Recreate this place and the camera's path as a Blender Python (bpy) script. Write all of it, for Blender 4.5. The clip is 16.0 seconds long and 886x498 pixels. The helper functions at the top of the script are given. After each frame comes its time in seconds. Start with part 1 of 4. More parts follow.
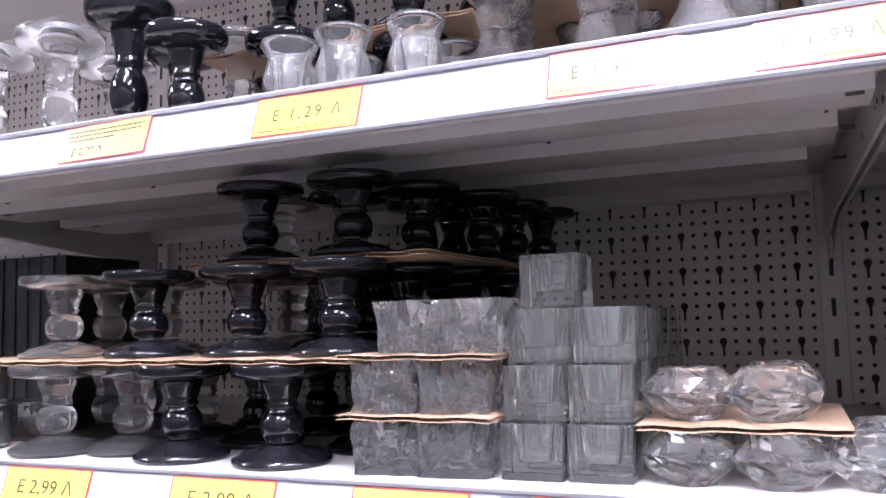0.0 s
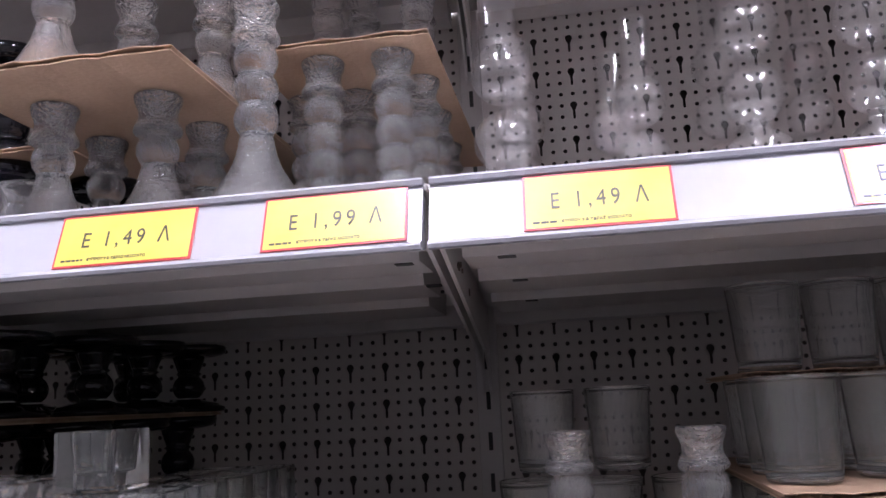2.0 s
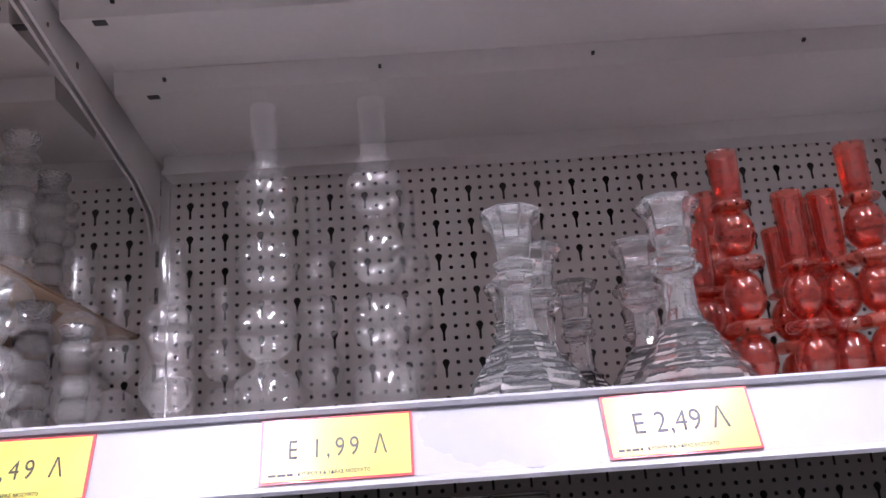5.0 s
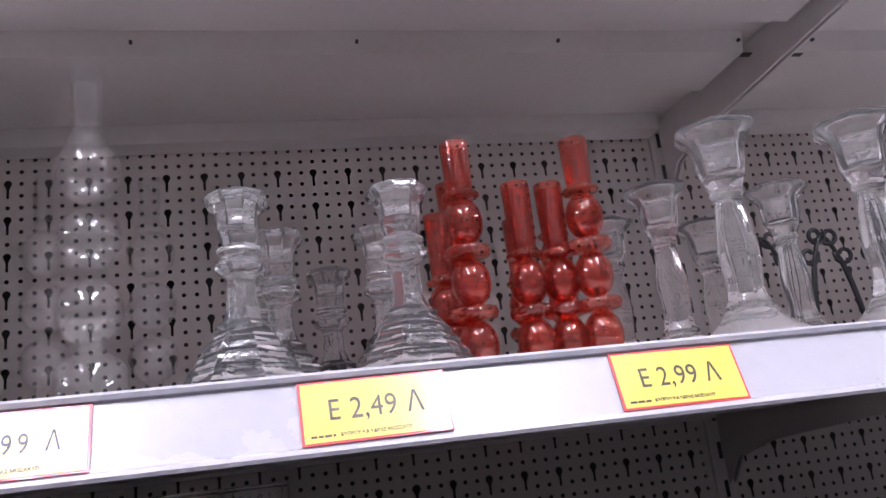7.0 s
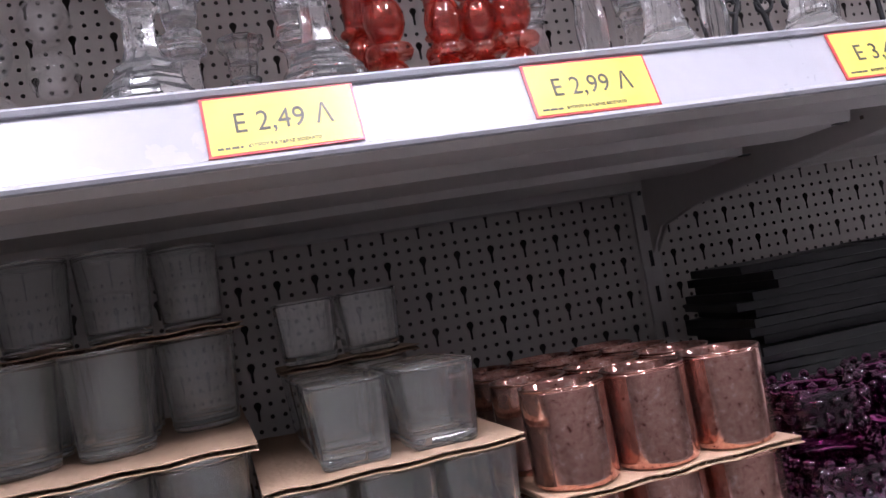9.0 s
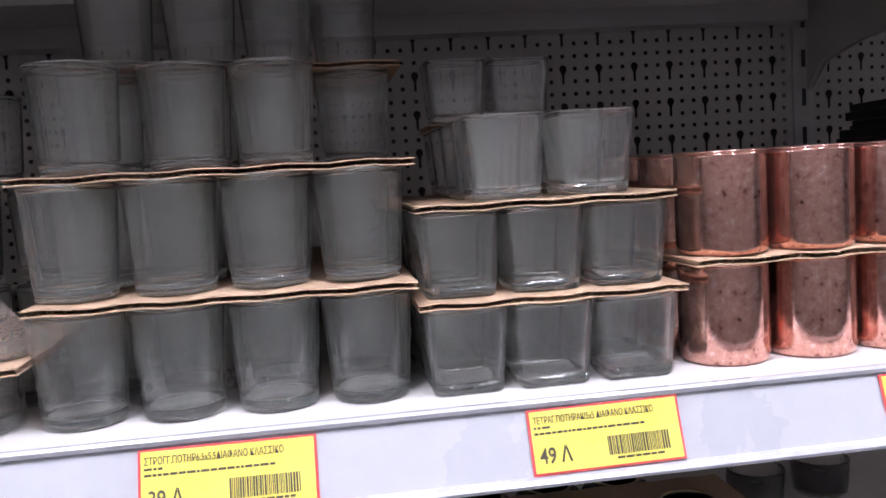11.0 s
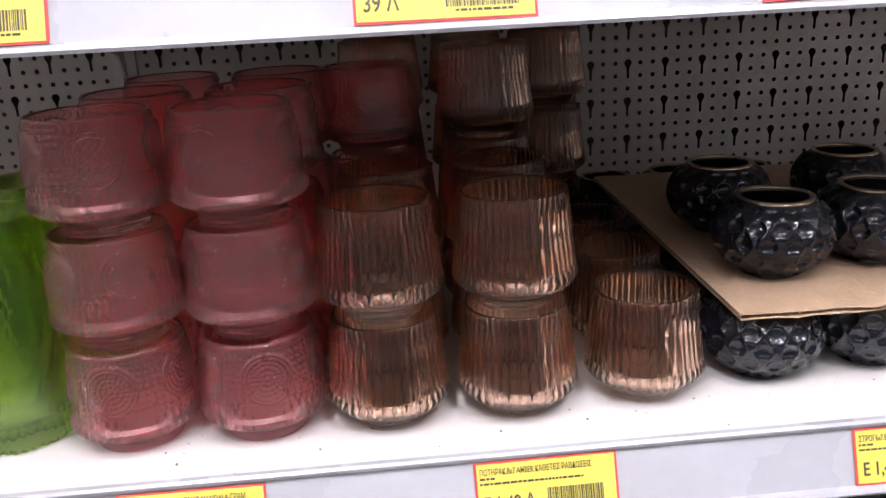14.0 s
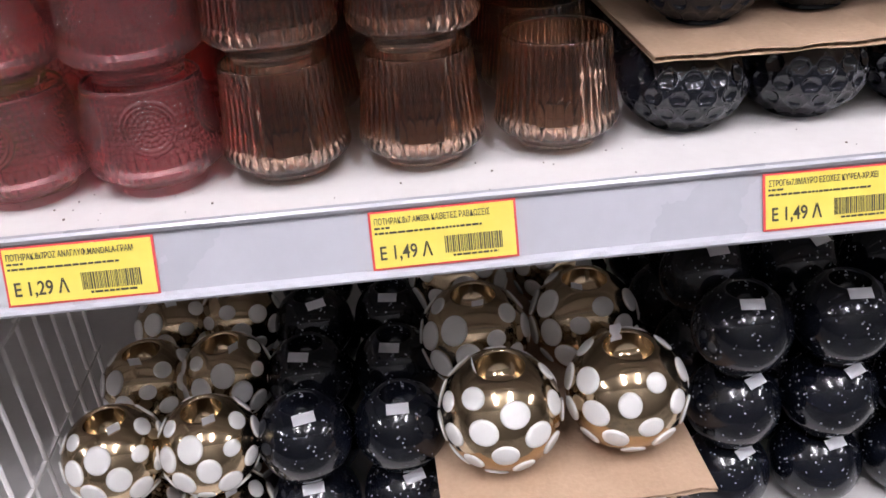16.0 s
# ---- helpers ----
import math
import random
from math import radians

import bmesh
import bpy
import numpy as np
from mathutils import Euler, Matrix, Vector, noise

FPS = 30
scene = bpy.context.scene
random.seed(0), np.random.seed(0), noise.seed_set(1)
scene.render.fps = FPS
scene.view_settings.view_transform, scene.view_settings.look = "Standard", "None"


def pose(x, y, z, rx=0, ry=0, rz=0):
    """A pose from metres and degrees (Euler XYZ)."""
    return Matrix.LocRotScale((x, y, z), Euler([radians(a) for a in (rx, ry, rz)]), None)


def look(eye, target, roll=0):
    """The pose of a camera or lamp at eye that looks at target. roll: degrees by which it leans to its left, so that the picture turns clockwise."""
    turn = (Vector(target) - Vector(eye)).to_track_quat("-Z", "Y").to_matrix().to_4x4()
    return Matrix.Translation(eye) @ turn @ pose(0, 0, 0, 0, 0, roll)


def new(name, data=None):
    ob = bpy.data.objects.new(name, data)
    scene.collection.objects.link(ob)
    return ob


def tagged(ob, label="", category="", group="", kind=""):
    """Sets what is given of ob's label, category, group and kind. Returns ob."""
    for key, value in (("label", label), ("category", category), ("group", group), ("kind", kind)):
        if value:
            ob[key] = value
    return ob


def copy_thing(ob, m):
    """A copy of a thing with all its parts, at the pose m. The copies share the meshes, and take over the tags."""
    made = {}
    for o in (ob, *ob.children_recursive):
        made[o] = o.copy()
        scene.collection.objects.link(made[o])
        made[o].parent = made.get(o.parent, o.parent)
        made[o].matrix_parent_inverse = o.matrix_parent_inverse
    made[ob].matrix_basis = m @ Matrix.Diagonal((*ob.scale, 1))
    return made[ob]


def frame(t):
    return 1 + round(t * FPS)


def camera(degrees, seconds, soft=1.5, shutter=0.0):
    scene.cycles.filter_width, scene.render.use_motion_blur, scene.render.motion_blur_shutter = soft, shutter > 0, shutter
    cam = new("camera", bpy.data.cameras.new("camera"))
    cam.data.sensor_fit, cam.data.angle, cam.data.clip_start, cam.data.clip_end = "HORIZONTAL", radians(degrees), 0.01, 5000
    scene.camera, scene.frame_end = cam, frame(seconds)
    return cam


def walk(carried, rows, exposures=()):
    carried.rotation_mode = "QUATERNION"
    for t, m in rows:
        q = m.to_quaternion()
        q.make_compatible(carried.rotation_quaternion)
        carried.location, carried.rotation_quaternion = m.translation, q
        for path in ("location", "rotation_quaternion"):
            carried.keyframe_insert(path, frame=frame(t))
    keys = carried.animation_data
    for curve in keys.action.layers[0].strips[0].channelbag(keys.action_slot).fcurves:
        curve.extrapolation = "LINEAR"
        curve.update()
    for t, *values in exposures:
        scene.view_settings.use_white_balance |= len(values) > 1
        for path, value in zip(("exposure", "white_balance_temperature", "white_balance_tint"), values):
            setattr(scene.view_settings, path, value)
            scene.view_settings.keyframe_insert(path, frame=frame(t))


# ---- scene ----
cam = camera(55.8, 16.0)
PATH = [
    (0, (-0.079, -0.531, 1.443), (-0.865, 1.3, 1.619), -1.5),
    (0.5, (-0.071, -0.527, 1.456), (-0.834, 1.309, 1.668), -1.2),
    (1, (-0.039, -0.516, 1.474), (-0.739, 1.337, 1.75), -1.5),
    (1.5, (0.018, -0.485, 1.484), (-0.519, 1.414, 1.808), -2.2),
    (2, (0.076, -0.45, 1.498), (-0.235, 1.492, 1.863), -2.8),
    (2.5, (0.13, -0.431, 1.515), (-0.026, 1.523, 1.912), -2.6),
    (3, (0.165, -0.439, 1.528), (0.043, 1.51, 1.956), -2.5),
    (3.5, (0.206, -0.43, 1.546), (0.107, 1.51, 2.022), -2.6),
    (4, (0.239, -0.428, 1.558), (0.169, 1.509, 2.05), -3.3),
    (4.5, (0.272, -0.44, 1.567), (0.231, 1.492, 2.079), -3.7),
    (5, (0.307, -0.445, 1.575), (0.349, 1.473, 2.141), -4.2),
    (7.5, (0.38, -0.44, 1.559), (0.911, 1.429, 2.032), -8.0),
    (8, (0.388, -0.43, 1.543), (0.962, 1.453, 1.896), -8.5),
    (8.5, (0.391, -0.427, 1.521), (0.958, 1.478, 1.741), -9.3),
    (9, (0.382, -0.426, 1.502), (0.932, 1.493, 1.609), -10.3),
    (9.2, (0.375, -0.423, 1.493), (0.915, 1.501, 1.551), -10.1),
    (11.3, (0.326, -0.415, 1.413), (0.575, 1.56, 1.225), -2.9),
    (11.5, (0.305, -0.42, 1.398), (0.545, 1.558, 1.235), -2.8),
    (12, (0.276, -0.409, 1.362), (0.471, 1.562, 1.085), -2.9),
    (12.5, (0.267, -0.4, 1.337), (0.462, 1.541, 0.9), -2.8),
    (13, (0.263, -0.406, 1.318), (0.448, 1.522, 0.82), -2.9),
    (13.5, (0.25, -0.41, 1.307), (0.404, 1.508, 0.761), -3.1),
    (14, (0.251, -0.412, 1.289), (0.373, 1.486, 0.668), -3.1),
    (14.5, (0.277, -0.411, 1.271), (0.394, 1.459, 0.572), -3.0),
    (15, (0.294, -0.415, 1.249), (0.404, 1.413, 0.445), -3.0),
    (15.5, (0.304, -0.414, 1.236), (0.405, 1.359, 0.317), -3.4),
    (16, (0.309, -0.413, 1.23), (0.401, 1.323, 0.241), -4.2),
]
EXPOSURES = [(0.0, 0.9, 6050, 10), (1.0, 0.55, 6100, 11), (2.0, 0.0, 6200, 11), (5.0, 0.05, 6250, 13), (7.5, -0.12, 6250, 12), (9.2, 0.0, 6250, 9), (11.3, 0.22, 6150, 3), (12.5, 0.05, 6700, -1), (14.3, 0.35, 6700, 3), (15.1, 0.2, 6700, 3), (16.0, 0.0, 6600, 3)]
LAMP_X = [-3.6, -0.3, 1.1, 4.4]
scene.cycles.max_bounces, scene.cycles.transmission_bounces, scene.cycles.transparent_max_bounces = 24, 24, 64
walk(cam, [(t, look(e, a, r)) for t, e, a, r in PATH], EXPOSURES)

# ---- world and lamps ----
world = bpy.data.worlds.new("store_world")
scene.world = world
world.use_nodes = True
world.node_tree.nodes["Background"].inputs[0].default_value = (0.9, 0.93, 1.0, 1)
world.node_tree.nodes["Background"].inputs[1].default_value = 0.05


# ---- materials ----
def material(name):
    m = bpy.data.materials.new(name)
    m.use_nodes = True
    return m, m.node_tree, m.node_tree.nodes["Principled BSDF"]


def link(tree, a, out, b, inp):
    tree.links.new(a.outputs[out], b.inputs[inp])


def add(tree, kind, **values):
    n = tree.nodes.new(kind)
    for key, v in values.items():
        n.inputs[key.replace("_", " ")].default_value = v
    return n


def ramp(tree, stops):
    n = tree.nodes.new("ShaderNodeValToRGB")
    while len(n.color_ramp.elements) < len(stops):
        n.color_ramp.elements.new(0.5)
    for e, (p, c) in zip(n.color_ramp.elements, stops):
        e.position, e.color = p, (*c, 1) if len(c) == 3 else c
    return n


def surface(name, dark, light, rough=0.5, metal=0.0, scale=6.0, fine=120.0, bump=0.05, coat=0.0, wear=0.0, polish=0.05):
    """Paint, board or plastic: two scales of mottling, fine relief, wear in the roughness."""
    m, t, b = material(name)
    co = t.nodes.new("ShaderNodeTexCoord")
    n1, n2 = add(t, "ShaderNodeTexNoise", Scale=scale, Detail=6.0), add(t, "ShaderNodeTexNoise", Scale=fine, Detail=3.0)
    for n in (n1, n2):
        link(t, co, "Object", n, "Vector")
    mix = t.nodes.new("ShaderNodeMath")
    mix.operation = "MULTIPLY_ADD"
    mix.inputs[1].default_value = 0.35
    link(t, n2, "Fac", mix, 0)
    link(t, n1, "Fac", mix, 2)
    r = ramp(t, [(0.35, dark), (0.85, light)])
    link(t, mix, 0, r, 0)
    link(t, r, "Color", b, "Base Color")
    rr = ramp(t, [(0.3, (rough * 0.8,) * 3), (0.8, (min(1, rough * 1.25 + wear),) * 3)])
    link(t, n1, "Fac", rr, 0)
    link(t, rr, "Color", b, "Roughness")
    b.inputs["Metallic"].default_value = metal
    b.inputs["Coat Weight"].default_value = coat
    b.inputs["Coat Roughness"].default_value = polish
    bp = add(t, "ShaderNodeBump", Strength=bump, Distance=0.002)
    link(t, n2, "Fac", bp, "Height")
    link(t, bp, "Normal", b, "Normal")
    return m


def glass(name, tint=(0.97, 0.985, 0.98), rough=0.02, ior=1.48, texture=None, scale=300.0, strength=0.3, clear=1.0, straight=0.0, coat=0.3):
    """Refracting glass, with moulding ripples or a pressed pattern in its relief."""
    m, t, b = material(name)
    b.inputs["Base Color"].default_value = (*tint, 1)
    b.inputs["Transmission Weight"].default_value = clear
    b.inputs["Roughness"].default_value = rough
    b.inputs["IOR"].default_value = ior
    b.inputs["Coat Weight"].default_value = coat
    b.inputs["Coat Roughness"].default_value = 0.05
    co = t.nodes.new("ShaderNodeTexCoord")
    if texture == "pressed":
        n = add(t, "ShaderNodeTexVoronoi", Scale=scale)
        out = "Distance"
    else:
        n = add(t, "ShaderNodeTexNoise", Scale=scale, Detail=2.0)
        out = "Fac"
    link(t, co, "Object", n, "Vector")
    bp = add(t, "ShaderNodeBump", Strength=strength, Distance=0.001)
    link(t, n, out, bp, "Height")
    link(t, bp, "Normal", b, "Normal")
    if straight:
        tr = add(t, "ShaderNodeBsdfTransparent")
        tr.inputs[0].default_value = (*tint, 1)
        mx = t.nodes.new("ShaderNodeMixShader")
        mx.inputs[0].default_value = straight
        link(t, b, 0, mx, 1)
        link(t, tr, 0, mx, 2)
        link(t, mx, 0, t.nodes["Material Output"], "Surface")
    return m


def thin_glass(name, tint, gloss_tint=(1, 1, 1), low=0.06, high=0.85, power=3.5, rough=0.03, haze=0.0, haze_color=(1, 1, 1), relief=0.12):
    """Thin blown glass: clear or tinted, seen through without bending, with a gloss that grows towards the rim and a little body of its own."""
    m, t, b = material(name)
    out = t.nodes["Material Output"]
    tr = add(t, "ShaderNodeBsdfTransparent")
    tr.inputs[0].default_value = (*tint, 1)
    gl = add(t, "ShaderNodeBsdfGlossy", Roughness=rough)
    gl.inputs["Color"].default_value = (*gloss_tint, 1)
    b.inputs["Base Color"].default_value = (*haze_color, 1)
    b.inputs["Roughness"].default_value = 0.14
    co = t.nodes.new("ShaderNodeTexCoord")
    n = add(t, "ShaderNodeTexNoise", Scale=60.0, Detail=3.0)
    link(t, co, "Object", n, "Vector")
    bp = add(t, "ShaderNodeBump", Strength=relief, Distance=0.001)
    link(t, n, "Fac", bp, "Height")
    lw = add(t, "ShaderNodeLayerWeight", Blend=0.5)
    for q in (lw, gl, b):
        link(t, bp, "Normal", q, "Normal")
    pw = t.nodes.new("ShaderNodeMath")
    pw.operation = "POWER"
    pw.inputs[1].default_value = power
    link(t, lw, "Facing", pw, 0)
    mr = t.nodes.new("ShaderNodeMapRange")
    mr.inputs["To Min"].default_value, mr.inputs["To Max"].default_value = low, high
    link(t, pw, 0, mr, "Value")
    hz = t.nodes.new("ShaderNodeMixShader")
    hz.inputs[0].default_value = haze
    link(t, tr, 0, hz, 1)
    link(t, b, 0, hz, 2)
    mx = t.nodes.new("ShaderNodeMixShader")
    link(t, mr, 0, mx, 0)
    link(t, hz, 0, mx, 1)
    link(t, gl, 0, mx, 2)
    link(t, mx, 0, out, "Surface")
    return m


def glow(name, color, strength):
    m, t, b = material(name)
    b.inputs["Emission Color"].default_value = (*color, 1)
    b.inputs["Emission Strength"].default_value = strength
    return m


PAINT = surface("shelf_paint", (0.63, 0.595, 0.575), (0.72, 0.69, 0.67), 0.38, scale=5, wear=0.1)
PANEL = surface("panel_paint", (0.60, 0.55, 0.52), (0.69, 0.645, 0.61), 0.5, scale=3, wear=0.1)
SCUFF = surface("bare_scuff", (0.12, 0.09, 0.07), (0.22, 0.18, 0.15), 0.6, scale=200)
HOLE_SHADE = surface("hole_shade_paint", (0.05, 0.045, 0.04), (0.08, 0.07, 0.065), 0.9)
STEEL = surface("dark_slot", (0.03, 0.03, 0.03), (0.06, 0.06, 0.06), 0.6)
RAIL = surface("rail_plastic", (0.43, 0.43, 0.465), (0.49, 0.49, 0.53), 0.3, scale=9, bump=0.02, coat=0.6, polish=0.13)
TAG = surface("tag_yellow", (0.78, 0.64, 0.10), (0.84, 0.70, 0.14), 0.35, scale=40, coat=0.55, polish=0.14)
TAG_RED = surface("tag_red", (0.62, 0.06, 0.07), (0.72, 0.09, 0.09), 0.3, coat=0.4)
INK = surface("ink", (0.05, 0.045, 0.03), (0.09, 0.08, 0.05), 0.4)
BOARD = surface("cardboard", (0.36, 0.235, 0.15), (0.50, 0.345, 0.235), 0.85, scale=14, fine=260, bump=0.25)
BOARD_EDGE = surface("cardboard_edge", (0.26, 0.17, 0.11), (0.42, 0.29, 0.19), 0.9, scale=60)
FLOOR = surface("floor_tile", (0.14, 0.135, 0.13), (0.20, 0.195, 0.19), 0.3, scale=2)
WALL = surface("store_wall", (0.55, 0.53, 0.50), (0.63, 0.60, 0.57), 0.7, scale=2)
GOODS = surface("light_block_board", (0.15, 0.145, 0.14), (0.21, 0.205, 0.20), 0.6, scale=2)
CEILING = surface("ceiling_board", (0.62, 0.61, 0.59), (0.70, 0.69, 0.67), 0.8, scale=2)
TUBE = glow("tube_light", (0.98, 0.93, 1.08), 92.0)
CLEAR = glass("clear_glass", (0.998, 0.998, 0.998), 0.0, scale=45, strength=0.06, clear=0.955)
MOULDED = glass("moulded_glass", (0.998, 0.998, 0.998), 0.0, scale=110, strength=0.35, clear=0.945)
PRESSED = glass("pressed_glass", (0.998, 0.998, 0.998), 0.0, texture="pressed", scale=420, strength=0.7, clear=0.95, coat=0.3)
GREENISH = glass("greenish_glass", (0.975, 0.992, 0.975), 0.0, scale=40, strength=0.02, clear=0.96)
ICE = glass("ice_glass", (0.995, 0.995, 0.998), 0.0, scale=70, strength=0.25, clear=0.955)
BLOWN = thin_glass("blown_glass", (0.985, 0.985, 0.985), low=0.05, high=0.75, power=4.0, rough=0.02, haze=0.006, haze_color=(0.8, 0.8, 0.82), relief=0.0)
WALL_GLASS = glass("clear_wall_glass", (0.99, 0.997, 0.985), 0.0, ior=1.45, scale=30, strength=0.04, clear=0.974, straight=0.15, coat=0.3)
TUMBLER = thin_glass("tumbler_glass", (0.972, 0.98, 0.97), low=0.04, high=0.85, power=2.2, rough=0.0, haze=0.003, haze_color=(0.75, 0.8, 0.76), relief=0.06)
RED = thin_glass("red_glass", (0.88, 0.42, 0.34), (1, 0.88, 0.84), low=0.05, high=0.5, power=3.0, rough=0.02, haze=0.13, haze_color=(0.36, 0.09, 0.07))
PINK = glass("pink_glass", (0.995, 0.57, 0.585), 0.0, ior=1.5, scale=60, strength=0.01, clear=0.965, straight=0.1, coat=0.25)
AMBER_FOOT = glass("pale_amber_glass", (0.90, 0.76, 0.66), 0.0, ior=1.5, scale=60, strength=0.03, clear=0.97)
AMBER = glass("amber_glass", (0.72, 0.47, 0.35), 0.0, ior=1.6, scale=60, strength=0.02, coat=0.2)
GREEN = glass("green_glass", (0.60, 0.78, 0.26), 0.02, scale=60, strength=0.05, straight=0.35)
PURPLE = glass("purple_glass", (0.26, 0.05, 0.18), 0.03, scale=60, strength=0.2)
BLACK = surface("black_glass", (0.004, 0.004, 0.006), (0.009, 0.009, 0.012), 0.06, bump=0.01)
BLACK_GLAZE = surface("black_glaze", (0.006, 0.007, 0.010), (0.011, 0.012, 0.018), 0.06, bump=0.01)
BLACK_PLASTIC = surface("black_plastic", (0.006, 0.006, 0.007), (0.012, 0.012, 0.013), 0.45)
GOLD = surface("gold_plate", (0.43, 0.32, 0.20), (0.54, 0.42, 0.28), 0.14, metal=1.0, bump=0.03)
ENAMEL = surface("white_enamel", (0.74, 0.72, 0.69), (0.82, 0.80, 0.77), 0.25)
PAPER = surface("white_paper", (0.6, 0.6, 0.62), (0.7, 0.7, 0.72), 0.6)


def mercury(name):
    m, t, b = material(name)
    co = t.nodes.new("ShaderNodeTexCoord")
    n = add(t, "ShaderNodeTexNoise", Scale=190.0, Detail=5.0, Roughness=0.75)
    link(t, co, "Object", n, "Vector")
    r = ramp(t, [(0.36, (0.14, 0.05, 0.04)), (0.40, (0.54, 0.28, 0.23)), (0.57, (0.66, 0.38, 0.32)), (0.66, (0.82, 0.60, 0.54))])
    link(t, n, "Fac", r, 0)
    link(t, r, "Color", b, "Base Color")
    b.inputs["Metallic"].default_value = 0.95
    rr = ramp(t, [(0.33, (0.3,) * 3), (0.4, (0.07,) * 3)])
    link(t, n, "Fac", rr, 0)
    link(t, rr, "Color", b, "Roughness")
    bp = add(t, "ShaderNodeBump", Strength=0.1, Distance=0.001)
    link(t, n, "Fac", bp, "Height")
    link(t, bp, "Normal", b, "Normal")
    return m


def glitter(name):
    m, t, b = material(name)
    co = t.nodes.new("ShaderNodeTexCoord")
    n = add(t, "ShaderNodeTexVoronoi", Scale=800.0)
    link(t, co, "Object", n, "Vector")
    r = ramp(t, [(0.982, (0.004, 0.005, 0.009)), (0.992, (0.5, 0.51, 0.55))])
    sep = t.nodes.new("ShaderNodeSeparateColor")
    link(t, n, "Color", sep, 0)
    link(t, sep, 0, r, 0)
    link(t, r, "Color", b, "Base Color")
    b.inputs["Roughness"].default_value = 0.12
    bp = add(t, "ShaderNodeBump", Strength=0.12, Distance=0.001)
    link(t, sep, 1, bp, "Height")
    link(t, bp, "Normal", b, "Normal")
    return m


ROSE = mercury("rose_mercury")
GLITTER = glitter("black_glitter")


# ---- mesh helpers ----
def part(name, bm, mat, parent=None, label="", smooth=True):
    """One bmesh as one mesh object, under a thing or a part."""
    me = bpy.data.meshes.new(name)
    bm.to_mesh(me)
    bm.free()
    return piece(name, me, mat, parent, label, smooth)


def piece(name, me, mat, parent=None, label="", smooth=False):
    if not me.materials:
        me.materials.append(mat)
        me.polygons.foreach_set("use_smooth", [smooth] * len(me.polygons))
    ob = new(name, me)
    ob.parent = parent
    if label:
        ob["label"] = label
    return ob


def thing(name, label, category, group="", kind=""):
    return tagged(new(name), label, category, group, kind)


def raw(verts, faces):
    me = bpy.data.meshes.new("mesh")
    me.from_pydata(verts, [], faces)
    me.update()
    return me


def box(x0, x1, y0, y1, z0, z1, bevel=0.0, bm=None):
    bm = bm or bmesh.new()
    made = bmesh.ops.create_cube(bm, size=1)["verts"]
    for v in made:
        v.co = Vector((x0 + (v.co.x + 0.5) * (x1 - x0), y0 + (v.co.y + 0.5) * (y1 - y0), z0 + (v.co.z + 0.5) * (z1 - z0)))
    if bevel:
        edges = list({e for v in made for e in v.link_edges})
        bmesh.ops.bevel(bm, geom=edges, offset=bevel, segments=2, affect="EDGES", profile=0.6)
    return bm


def sweep(profile, x0, x1):
    """A closed y-z outline drawn out along x."""
    bm = bmesh.new()
    a = [bm.verts.new((x0, y, z)) for y, z in profile]
    b = [bm.verts.new((x1, y, z)) for y, z in profile]
    n = len(profile)
    for i in range(n):
        bm.faces.new((a[i], a[(i + 1) % n], b[(i + 1) % n], b[i]))
    bm.faces.new(a[::-1])
    bm.faces.new(b)
    bmesh.ops.recalc_face_normals(bm, faces=bm.faces)
    return bm


def spline(points, steps=4):
    """A smooth outline through (r, z) points."""
    out, p = [], [points[0], *points, points[-1]]
    for i in range(1, len(p) - 2):
        for k in range(steps):
            s = k / steps
            out.append(tuple(0.5 * (2 * p[i][c] + (p[i + 1][c] - p[i - 1][c]) * s + (2 * p[i - 1][c] - 5 * p[i][c] + 4 * p[i + 1][c] - p[i + 2][c]) * s * s
                                    + (3 * p[i][c] - p[i - 1][c] - 3 * p[i + 1][c] + p[i + 2][c]) * s ** 3) for c in (0, 1)))
    out.append(points[-1])
    return [(max(r, 0.0), z) for r, z in out]


def ball(c, r, lo=0.35, hi=0.35, n=9):
    """The outline of a ball from its foot to its head, cut where it is lo and hi of r wide."""
    a0, a1 = -math.acos(lo), math.acos(hi)
    return [(r * math.cos(a0 + (a1 - a0) * i / (n - 1)), c + r * math.sin(a0 + (a1 - a0) * i / (n - 1))) for i in range(n)]


def lathe(profile, n=32, shape=None):
    """A turned body. shape(angle, r, z, index) may give another radius."""
    bm = bmesh.new()
    rings = []
    for i, (r, z) in enumerate(profile):
        if r < 1e-5:
            rings.append([bm.verts.new((0, 0, z))])
            continue
        ring = []
        for k in range(n):
            a = 2 * math.pi * k / n
            q = shape(a, r, z, i) if shape else r
            ring.append(bm.verts.new((q * math.cos(a), q * math.sin(a), z)))
        rings.append(ring)
    for a, b in zip(rings, rings[1:]):
        if len(a) == 1 and len(b) == 1:
            continue
        for k in range(n):
            j = (k + 1) % n
            if len(a) == 1:
                bm.faces.new((a[0], b[j], b[k]))
            elif len(b) == 1:
                bm.faces.new((a[k], a[j], b[0]))
            else:
                bm.faces.new((a[k], a[j], b[j], b[k]))
    bmesh.ops.recalc_face_normals(bm, faces=bm.faces)
    return bm


def turned(pieces, mat, parent, n=32, shape=None, smooth=True):
    """One part for each named stretch of a turned body, each closed with a disc at both ends."""
    for name, pr in pieces:
        pr = list(pr)
        if pr[0] == pr[-1]:
            part(name, lathe(pr, n, shape), mat, parent, smooth=smooth)
            continue
        if pr[0][0] > 1e-5:
            pr.insert(0, (0, pr[0][1]))
        if pr[-1][0] > 1e-5:
            pr.append((0, pr[-1][1]))
        part(name, lathe(pr, n, shape), mat, parent, smooth=smooth)


